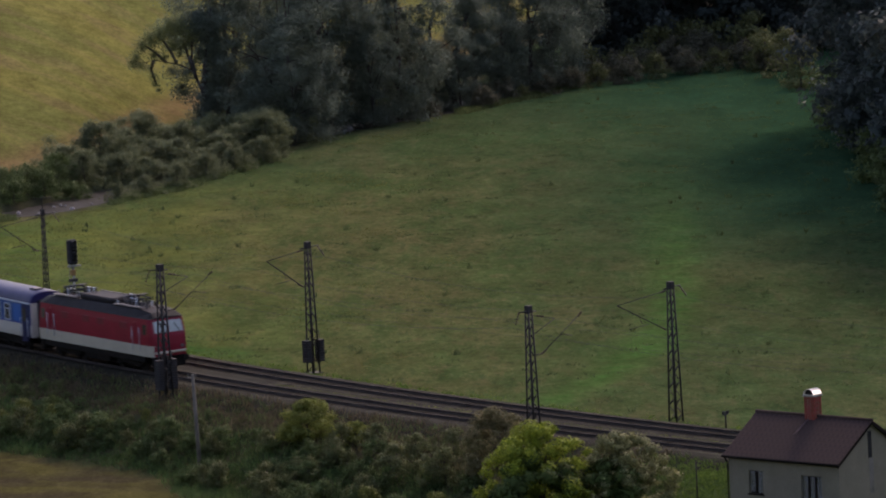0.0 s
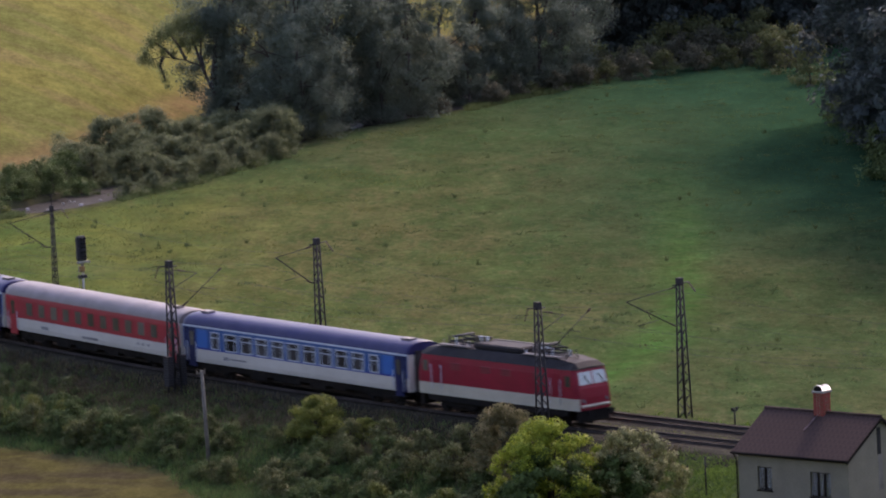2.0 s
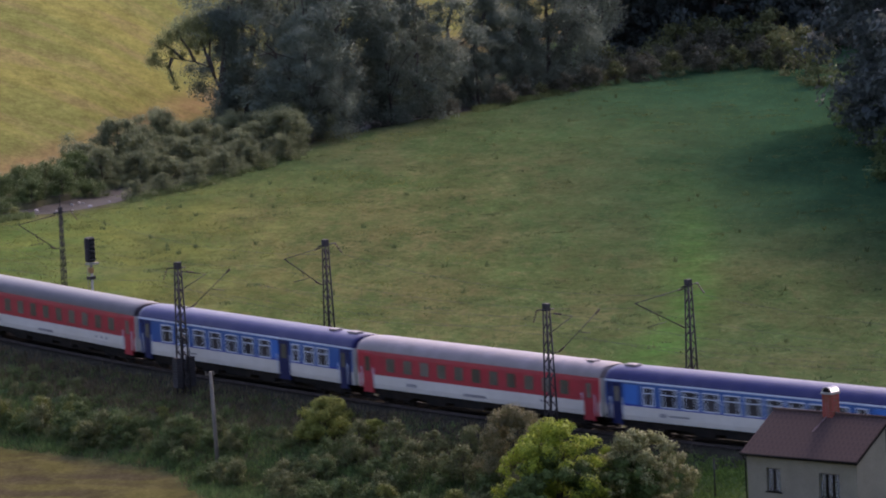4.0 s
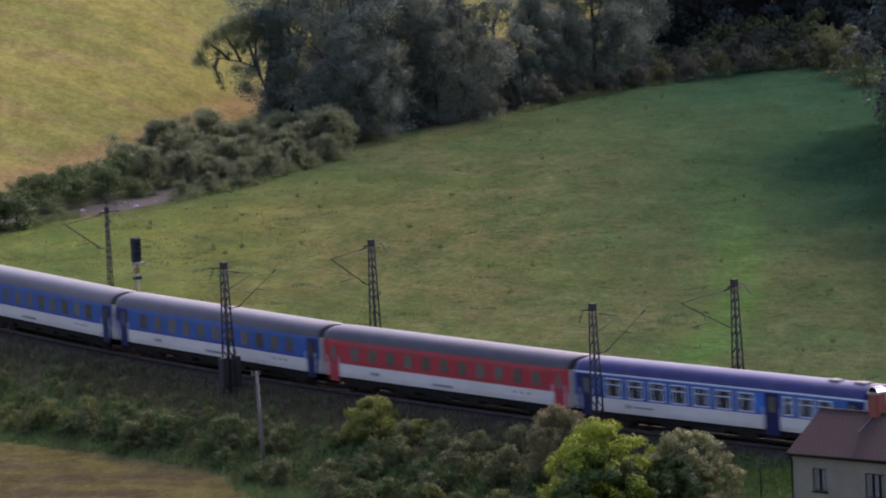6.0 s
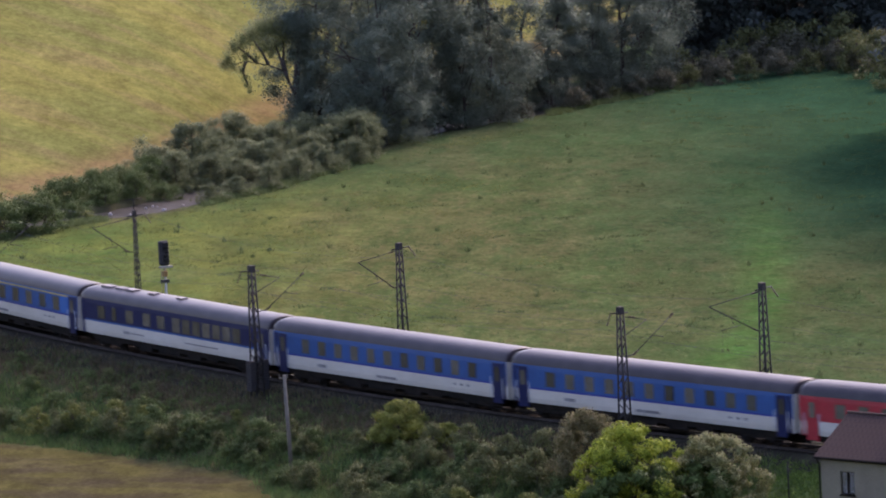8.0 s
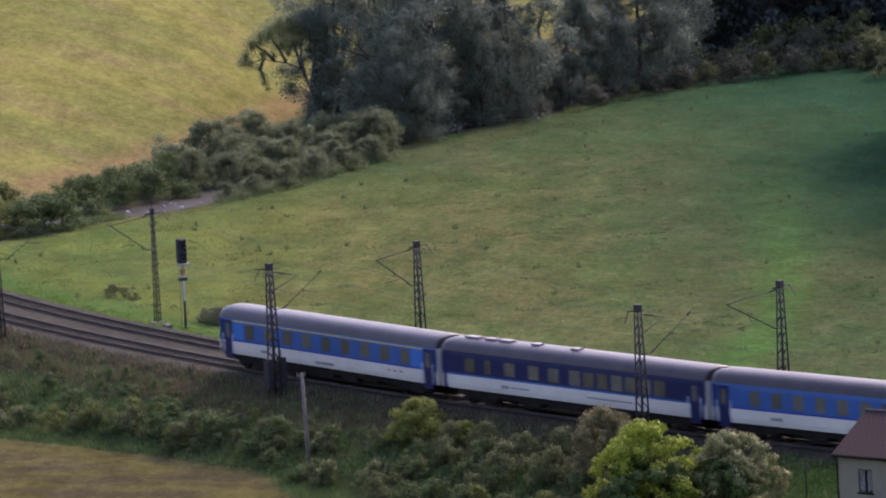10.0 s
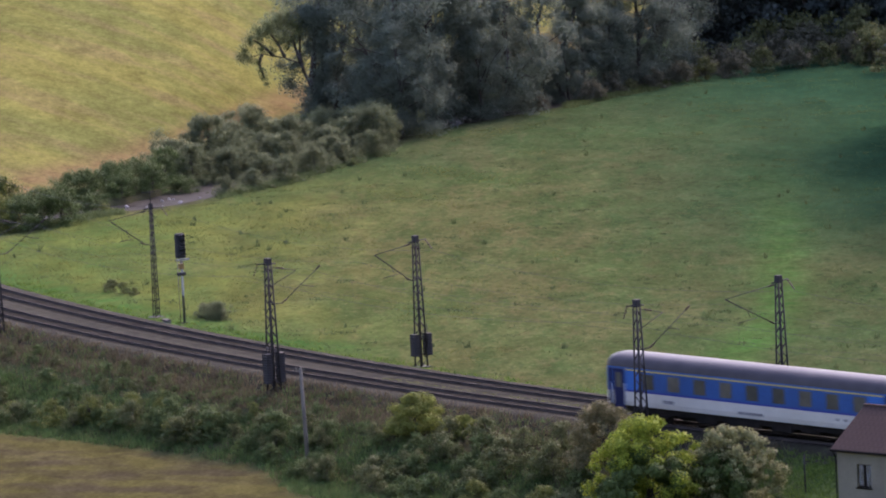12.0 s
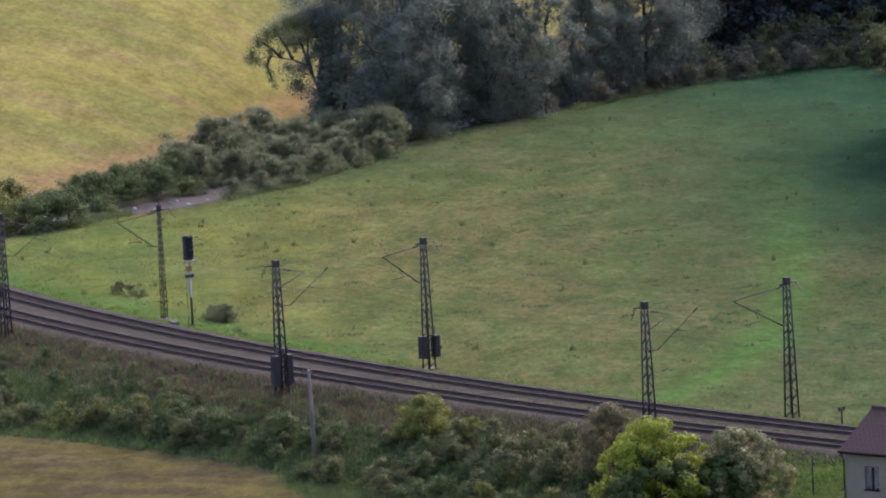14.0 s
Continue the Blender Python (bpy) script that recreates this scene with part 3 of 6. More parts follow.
def coach(label, length, side, low, roof, stripe, windows, framed=False, doors=(), door_mat=None, panel=None, gutter=None, marks=(), extra=(), vents=(), end_dark=None):
    t = thing("passenger_coach", label=label, category="railway coach", group="coaches of the train")
    L2 = length / 2 - 0.21
    slots = [0, 0, 1, 2, 2]
    prof = mirror(SIDE)
    sl = slots + [2] + slots[::-1]
    body = part("body", shell(prof, -L2, L2, sl, False), [low, stripe, side], t)
    rp = [(-y, z) for y, z in ROOF[:-1]] + [(0.0, 4.06)] + [(y, z) for y, z in ROOF[-2::-1]]
    # the roof falls a little towards both ends
    bm = B()
    xs = [-L2 - 0.02, -L2 + 0.25, -L2 + 0.9, -4, 4, L2 - 0.9, L2 - 0.25, L2 + 0.02]
    drop = [0.90, 0.97, 1.0, 1.0, 1.0, 1.0, 0.97, 0.90]
    rows = [[bm.verts.new((x, y, 3.30 + (z - 3.30) * k)) for y, z in rp] for x, k in zip(xs, drop)]
    for ra, rb in zip(rows[:-1], rows[1:]):
        for i in range(len(rp) - 1):
            bm.faces.new((ra[i], rb[i], rb[i + 1], ra[i + 1])).smooth = True
    bm.faces.new(rows[0])
    bm.faces.new(rows[-1][::-1])
    bmesh.ops.recalc_face_normals(bm, faces=bm.faces)
    part("roof", bm, roof, t)
    for sgn in (-1, 1):
        y = sgn * 1.415
        if gutter:
            part("gutter", box(B(), -L2, L2, min(y - 0.03, y + 0.03), max(y - 0.03, y + 0.03), 3.24, 3.33), gutter, t)
        if panel:
            for a, b in panel:
                part("panel", box(B(), a, b, *sorted((sgn * 1.38, sgn * 1.418)), 1.97, 3.10), "sky_blue", t)
        for x0, x1, z0, z1 in windows:
            part("window_pane", box(B(), x0, x1, *sorted((sgn * 1.36, sgn * 1.423)), z0, z1), "dark_glass" if framed else "glass", t)
            if framed:
                bm = ring(B(), x0 - 0.06, x1 + 0.06, z0 - 0.06, z1 + 0.06, sgn * 1.405, 0.06, 0.035)
                box(bm, x0, x1, *sorted((sgn * 1.405, sgn * 1.432)), z0 + (z1 - z0) * 0.66, z0 + (z1 - z0) * 0.66 + 0.05)
                if framed == 2:
                    for q in (0.2, 0.8):
                        xm = x0 + (x1 - x0) * q
                        box(bm, xm - 0.025, xm + 0.025, *sorted((sgn * 1.405, sgn * 1.430)), z0, z1)
                part("window_frame", bm, "trim", t)
        for x, w in doors:
            d = part("door", box(B(), x - w / 2, x + w / 2, *sorted((sgn * 1.33, sgn * 1.428)), 0.62, 3.18, 0.02), door_mat or side, t)
            part("door_pane", box(B(), x - w * 0.24, x + w * 0.24, *sorted((sgn * 1.40, sgn * 1.436)), 2.05, 2.95), "glass", d)
            for q in (-1, 1):
                xh = x + q * (w / 2 + 0.12)
                part("handrail", rod(B(), (xh, sgn * 1.47, 1.0), (xh, sgn * 1.47, 2.3), 0.025), "trim", d)
            for k in range(3):
                part("step", box(B(), x - w / 2, x + w / 2, *sorted((sgn * 1.20, sgn * 1.45)), 0.34 + 0.2 * k, 0.37 + 0.2 * k), "under", d)
        for a, b, z0, z1, k in marks:
            part("marking", box(B(), a, b, *sorted((sgn * 1.38, sgn * 1.418)), z0, z1), k, t)
        for a, b, k in (end_dark or ()):
            part("end_panel", box(B(), a, b, *sorted((sgn * 1.36, sgn * 1.421)), 0.96, 3.20), k, t)
        for a, b, z0, z1, k in extra:
            part("stripe", box(B(), a, b, *sorted((sgn * 1.36, sgn * 1.420)), z0, z1), k, t)
    for x0, x1 in vents:
        part("roof_vent", box(B(), x0, x1, -0.5, 0.1, 3.97, 4.16, 0.03), "roof_pale", t)
    for sgn in (-1, 1):
        bm = B()
        for k in range(4):
            x = sgn * (L2 + 0.035 + 0.045 * k)
            g = 0.0 if k % 2 else 0.06
            box(bm, x - 0.02, x + 0.02, -0.62 - g, 0.62 + g, 1.1, 3.45 + g)
        part("gangway", bm, "rubber", t)
        rub = B()
        for k in range(3):
            x = sgn * (L2 + 0.04 + 0.06 * k)
            box(rub, x - 0.02, x + 0.02, -0.86, 0.86, 1.05, 3.50)
        part("bellows", rub, "rubber", t)
        buffers(t, sgn * (L2 - 0.30), sgn)
    piv = 8.6 if length < 25 else 9.5
    underframe(t, (-piv, piv), (-1.25, 1.25), ((-5.2, -3.4, 0.38, -0.8), (-2.6, 0.4, 0.45, -0.8), (1.4, 3.2, 0.40, -0.8), (4.0, 5.6, 0.5, -0.8), (-4.8, -1.0, 0.42, 0.8), (0.5, 4.6, 0.40, 0.8)))
    return t


def spaced_windows(x0, x1, n, w, z0=2.08, z1=2.98):
    return [(x - w / 2, x + w / 2, z0, z1) for x in np.linspace(x0, x1, n)]


BAR = "faded"
def marks_for(L):
    return ((-L / 2 + 5.2, -L / 2 + 6.2, 1.30, 1.52, BAR), (-1.3, 0.9, 1.16, 1.34, BAR), (L / 2 - 6.0, L / 2 - 5.7, 1.42, 1.58, BAR), (L / 2 - 5.3, L / 2 - 5.0, 1.42, 1.58, BAR), (L / 2 - 4.6, L / 2 - 4.3, 1.42, 1.58, BAR))


def blue_framed_a():
    L = 26.4
    w = [(-9.6, -8.7, 2.0, 3.0)] + spaced_windows(-7.3, 7.4, 9, 1.36, 1.98, 3.0) + [(8.8, 9.7, 2.0, 3.0)]
    return coach("blue and white coach with pale window frames and blue roof", L, "blue", "white", "roof_blue", "stripe", w, framed=2,
                 doors=((-11.95, 0.85), (11.95, 0.85)), door_mat="deep_blue", panel=((-11.3, -10.1), (10.2, 11.3)), gutter="trim",
                 marks=((-8.2, -7.6, 1.30, 1.54, BAR), (-7.4, -5.6, 1.36, 1.48, BAR)), end_dark=((-12.84, -12.45, "deep_blue"), (12.45, 12.84, "deep_blue")), vents=((-12.1, -11.1), (11.1, 12.1)))


def blue_framed_b():
    L = 26.4
    w = spaced_windows(-9.4, 2.6, 7, 1.34, 1.98, 3.0) + [(5.9, 6.7, 2.0, 3.0), (7.3, 8.5, 1.98, 3.0), (8.9, 10.1, 1.98, 3.0)]
    return coach("blue and white coach with a dark middle door and framed windows", L, "blue", "white", "roof_blue", "stripe", w, framed=2,
                 doors=((-11.9, 0.85), (4.9, 1.3), (11.9, 0.85)), door_mat="deep_blue", panel=((3.3, 4.2),), gutter="trim",
                 marks=((-8.4, -7.8, 1.30, 1.54, BAR), (-7.6, -5.8, 1.36, 1.48, BAR)), end_dark=((-12.8, -12.4, "deep_blue"), (12.4, 12.8, "deep_blue")), vents=((9.0, 9.8), (11.2, 12.2)))


def red_coach(L, roof, label, dark_window):
    w = spaced_windows(-L / 2 + 3.6, L / 2 - 3.6, 11, 0.84, 2.1, 2.94)
    return coach(label, L, "red", "white", roof, "red", w, doors=((-L / 2 + 1.25, 1.0), (L / 2 - 1.25, 1.0)), door_mat="red",
                 marks=marks_for(L), end_dark=((-L / 2 + 0.36, -L / 2 + 0.62, "red"), (L / 2 - 0.62, L / 2 - 0.36, "red")), vents=((L / 2 - 2.4, L / 2 - 1.8),) if roof == "roof_pale" else ())


def blue_coach(label, first=False):
    L = 26.4
    n, w0 = (9, 1.05) if first else (11, 0.84)
    w = spaced_windows(-L / 2 + 3.9, L / 2 - 3.9, n, w0)
    return coach(label, L, "blue", "white", "roof_grey", "stripe", w, doors=((-L / 2 + 1.25, 0.95), (L / 2 - 1.25, 0.95)), door_mat="deep_blue",
                 marks=marks_for(L), end_dark=((-L / 2 + 0.36, -L / 2 + 0.66, "deep_blue"), (L / 2 - 0.66, L / 2 - 0.36, "deep_blue")),
                 panel=((-L / 2 + 1.9, -L / 2 + 3.2), (L / 2 - 3.2, L / 2 - 1.9)) if first else None,
                 extra=((-L / 2 + 1.9, L / 2 - 1.9, 3.12, 3.19, "yellow"),) if first else ())


def restaurant():
    L = 26.4
    w = [(-10.6, -9.6, 2.1, 2.95), (-8.6, -8.0, 2.1, 2.95), (-6.6, -5.6, 2.1, 2.95), (-4.2, -3.2, 2.1, 2.95), (-2.2, -1.2, 2.1, 2.95)] + spaced_windows(0.4, 8.6, 7, 1.05, 2.05, 2.98)
    return coach("dark blue and white dining coach with vented grey roof", L, "deep_blue", "white", "roof_grey", "blue", w, doors=((11.95, 0.95),), door_mat="deep_blue",
                 marks=((-7.0, -6.2, 1.30, 1.52, BAR), (-6.0, -4.2, 1.36, 1.46, BAR), (1.5, 6.0, 1.36, 1.46, BAR)), end_dark=((-12.84, -12.5, "deep_blue"), (12.5, 12.84, "deep_blue")),
                 vents=((-11.6, -10.2), (-9.6, -8.6), (-8.2, -7.0), (-4.9, -4.2), (-1.0, -0.3)))


def locomotive():
    L = 16.74
    t = thing("locomotive", label="red and cream electric locomotive with slanted windscreens and grey roof", category="locomotive")
    E_, h = 7.65, 1.47
    # body: stations along x, each a ring of (y, z); the cab ends lean back above the waist
    def station(x, lean, k):
        zs = [(h * k, 1.06), (h * k, 1.72), (h * k, 2.25), (h * k * 0.985, 2.9), (h * k * 0.955, 3.28)]
        return [(x - lean * max(0.0, (z - 2.05)) ** 1.0, y, z) for y, z in zs]
    bm = B()
    st = [station(-E_ - 0.30, -0.30, 0.86), station(-E_ + 0.05, -0.20, 0.985), station(-E_ + 1.6, 0, 1.0), station(0, 0, 1.0), station(E_ - 1.6, 0, 1.0), station(E_ - 0.05, 0.20, 0.985), station(E_ + 0.30, 0.30, 0.86)]
    rings = []
    for q in st:
        rings.append([bm.verts.new((x, -y, z)) for x, y, z in q] + [bm.verts.new(p) for p in q[::-1]])
    slot = [0, 1, 1, 1, 1, 1, 1, 1, 0, 0]
    n = len(rings[0])
    for a, b in zip(rings[:-1], rings[1:]):
        for i in range(n):
            f = bm.faces.new((a[i], b[i], b[(i + 1) % n], a[(i + 1) % n]))
            f.material_index = slot[i]
    for r, rev in ((rings[0], False), (rings[-1], True)):
        for k in range(4):
            q = [r[k], r[k + 1], r[n - 2 - k], r[n - 1 - k]]
            f = bm.faces.new(q if rev else q[::-1])
            f.material_index = 1
    bmesh.ops.recalc_face_normals(bm, faces=bm.faces)
    part("body", bm, ["cream", "loco_red"], t)
    # roof: chamfered, with end slopes
    bm = B()
    xs = [(-E_ + 0.02, 3.28, 1.30, 3.34, 1.0), (-E_ + 0.40, 3.28, 1.41, 3.62, 0.95), (-E_ + 1.9, 3.28, 1.44, 3.78, 1.05), (E_ - 1.9, 3.28, 1.44, 3.78, 1.05), (E_ - 0.40, 3.28, 1.41, 3.62, 0.95), (E_ - 0.02, 3.28, 1.30, 3.34, 1.0)]
    rr = [[bm.verts.new((x, -y0, z0)), bm.verts.new((x, -y1, z1)), bm.verts.new((x, 0, z1 + 0.05)), bm.verts.new((x, y1, z1)), bm.verts.new((x, y0, z0))] for x, z0, y0, z1, y1 in xs]
    for a, b in zip(rr[:-1], rr[1:]):
        for i in range(4):
            bm.faces.new((a[i], b[i], b[i + 1], a[i + 1]))
    bm.faces.new(rr[0])
    bm.faces.new(rr[-1][::-1])
    bmesh.ops.recalc_face_normals(bm, faces=bm.faces)
    part("roof", bm, "loco_roof", t)
    hood = part("roof_hood", box(B(), -2.6, 2.0, -0.95, 0.95, 3.78, 4.12, 0.10), "loco_roof", t)
    for k in range(9):
        part("rib", box(B(), -2.35 + k * 0.5, -2.22 + k * 0.5, -0.98, 0.98, 3.80, 4.06), "loco_roof", hood)
    part("hood_edge", box(B(), -2.6, 2.0, 0.72, 0.90, 4.12, 4.16), "walkway", t)
    for x0, x1 in ((2.4, 5.9), (-6.0, -3.0)):
        part("walkway", box(B(), x0, x1, -1.16, -0.78, 3.84, 3.90), "walkway", t)
    for sgn in (-1, 1):
        # folded pantograph
        x0 = sgn * 4.2
        bm = B()
        for y in (-0.5, 0.5):
            rod(bm, (x0 - 1.1, y, 4.02), (x0 + 1.1, y, 4.02), 0.05)
        for x in (-1.1, 1.1):
            rod(bm, (x0 + x, -0.6, 4.02), (x0 + x, 0.6, 4.02), 0.035)
        bmesh.ops.remove_doubles(bm, verts=bm.verts, dist=0.001)
        p = part("pantograph", bm, "black", t)
        for y in (-0.5, 0.5):
            part("lower_arm", rod(B(), (x0 - 1.0, y, 4.06), (x0 + 0.9, y * 0.8, 4.22), 0.045), "black", p)
            part("upper_arm", rod(B(), (x0 + 0.9, y * 0.8, 4.22), (x0 - 0.5, y * 0.7, 4.34), 0.04), "black", p)
        for x in (-0.62, -0.38):
            part("contact_strip", rod(B(), (x0 + x, -0.85, 4.34), (x0 + x, 0.85, 4.36), 0.045), "walkway" if x < -0.5 else "black", p)
        for x in (-1.1, 0.0, 1.1):
            for y in (-0.5, 0.5):
                part("insulator", rod(B(), (x0 + x, y, 3.78), (x0 + x, y, 4.0), 0.07, 0.05, 8), "insulator", p)
        for k in range(5):
            x = sgn * (2.3 + 0.32 * k)
            part("insulator", rod(rod(B(), (x, 0.25, 3.78), (x, 0.25, 4.28), 0.09, 0.06, 8), (x, 0.25, 4.28), (x, 0.25, 4.34), 0.12, 0.12, 8), "trim" if k % 2 else "insulator", t)
        for k in range(20):
            x = sgn * (2.15 + 0.215 * k)
            hgt = 0.26 + 0.30 * ((k * 7) % 5) / 4
            y = (-0.62, 0.1, -0.3)[k % 3]
            part("roof_fitting", rod(B(), (x, y, 3.70), (x, y, 3.76 + hgt), 0.065, 0.04, 6), ("trim", "black", "walkway", "black")[k % 4], t)
        part("busbar", rod(B(), (sgn * 2.2, 0.25, 4.27), (sgn * 5.0, 0.25, 4.27), 0.02), "steel", t)
        # windscreens: two panes on the leaning front, side cab window, front stripe, lamps
        x_at = lambda z: E_ + 0.30 - 0.30 * max(0.0, z - 2.05) + 0.02
        for y0, y1 in ((-1.13, -0.06), (0.06, 1.13)):
            bm = B()
            vs = []
            for off in (0.0, -0.04):
                vs.append([bm.verts.new((sgn * (x_at(z) + off), y, z)) for y, z in ((y0, 2.46), (y1, 2.46), (y1 * 0.97, 3.14), (y0 * 0.97, 3.14))])
            bm.faces.new(vs[0])
            bm.faces.new(vs[1][::-1])
            for i in range(4):
                bm.faces.new((vs[0][i], vs[1][i], vs[1][(i + 1) % 4], vs[0][(i + 1) % 4]))
            bmesh.ops.recalc_face_normals(bm, faces=bm.faces)
            pane = part("windscreen", bm, "screen", t)
            ym = (y0 + y1) / 2
            part("wiper", rod(B(), (sgn * (x_at(2.42) + 0.03), ym + 0.3, 2.42), (sgn * (x_at(2.98) + 0.03), ym - 0.12, 2.98), 0.022, n=5), "black", pane)
        bm = box(B(), *sorted((sgn * (E_ + 0.24), sgn * (E_ + 0.42))), -1.20, 1.20, 1.22, 1.36, 0.04)
        part("front_band", bm, "cream", t)
        part("snow_plough", box(B(), *sorted((sgn * (E_ - 0.2), sgn * (E_ + 0.25))), -1.25, 1.25, 0.30, 1.08, 0.05), "under", t)
        for y in (-0.95, 0.95):
            part("headlamp", rod(B(), (sgn * (E_ + 0.30), y, 1.58), (sgn * (E_ + 0.36), y, 1.58), 0.11, 0.10, 12), "walkway", t)
        buffers(t, sgn * (E_ + 0.25), sgn)
        for side in (-1, 1):
            y = side * 1.475
            d = part("cab_door", box(B(), *sorted((sgn * 5.55, sgn * 6.2)), *sorted((y, y - side * 0.03)), 1.74, 3.05), "loco_red", t)
            for x in (5.40, 6.35):
                part("handrail", rod(B(), (sgn * x, side * 1.52, 1.35), (sgn * x, side * 1.52, 2.75), 0.022), "trim", d)
            part("side_window", box(B(), *sorted((sgn * 6.75, sgn * 7.25)), *sorted((side * 1.38, side * 1.455)), 2.35, 2.95), "glass", t)
    for side in (-1, 1):
        for x in (-4.0, -1.0, 1.0, 4.2):
            part("grille", box(B(), x - 0.5, x + 0.5, *sorted((side * 1.40, side * 1.472)), 2.55, 2.95, 0.02), "grille", t)
        part("sill", box(B(), -6.9, 6.9, *sorted((side * 1.30, side * 1.44)), 0.70, 1.07), "under", t)
    underframe(t, (-4.15, 4.15), (-1.6, 1.6), ((-1.7, 1.7, 0.35, -0.8), (-1.7, 1.7, 0.35, 0.8)))
    return t


def taller(t, z0, k, kx=1.0):
    """Bring the body to the vehicle's true height above z0, and to its true length."""
    for o in t.children_recursive:
        if o.type == "MESH" and o.name.split(".")[0] not in ("bogie", "wheelset", "equipment_box", "underframe", "buffer", "step"):
            for v in o.data.vertices:
                v.co.x *= kx
                v.co.z = v.co.z + 0.11 if v.co.z < z0 else z0 + 0.11 + (v.co.z - z0) * k
    return t


# front of the train to its rear; lengths over buffers
TRAIN = [
    (locomotive(), 16.74),
    (blue_framed_a(), 25.7),
    (red_coach(24.5, "roof_pale", "red and white coach with pale dusty roof", 4), 24.3),
    (blue_framed_b(), 25.8),
    (red_coach(26.4, "roof_grey", "red and white coach with dark grey roof", 3), 26.0),
    (blue_coach("blue and white coach with grey roof, behind the red coach"), 26.4),
    (blue_coach("blue and white coach with grey roof, before the dining coach"), 26.4),
    (restaurant(), 26.4),
    (blue_coach("blue and white last coach with yellow stripe", True), 26.4),
]
taller(TRAIN[0][0], 0.95, 1.15, 0.98)
for i, (ob, length) in enumerate(TRAIN[1:]):
    taller(ob, 1.84, 1.055, length / (24.5 if i == 1 else 26.4))
# where the coupling behind the locomotive is: seconds, metres along the track
RUN = [(0.0, -34.0), (1.0, -11.7), (2.0, 10.42), (3.0, 32.35), (5.5, 85.8), (6.5, 107.7), (7.5, 129.4), (11.0, 205.8), (12.5, 238.0), (14.0, 270.0)]


def run(t):
    return float(np.interp(t, [a for a, _ in RUN], [b for _, b in RUN]))


def motions():
    """Key every vehicle along the near track, its two bogies on the curve."""
    back = 0.0
    for i, (ob, length) in enumerate(TRAIN):
        mid = length / 2 if i == 0 else -(back + length / 2)
        if i:
            back += length
        piv = 4.15 if i == 0 else (8.6 if length < 25 else 9.5)
        rows = []
        for k in range(29):
            t = k * 0.5
            s = run(t) + mid
            a, b = at(s - piv, 0), at(s + piv, 0)
            c, v = (a + b) / 2, b - a
            rows.append((t, pose(c.x, c.y, 0, 0, 0, math.degrees(math.atan2(v.y, v.x)))))
        walk(ob, rows)
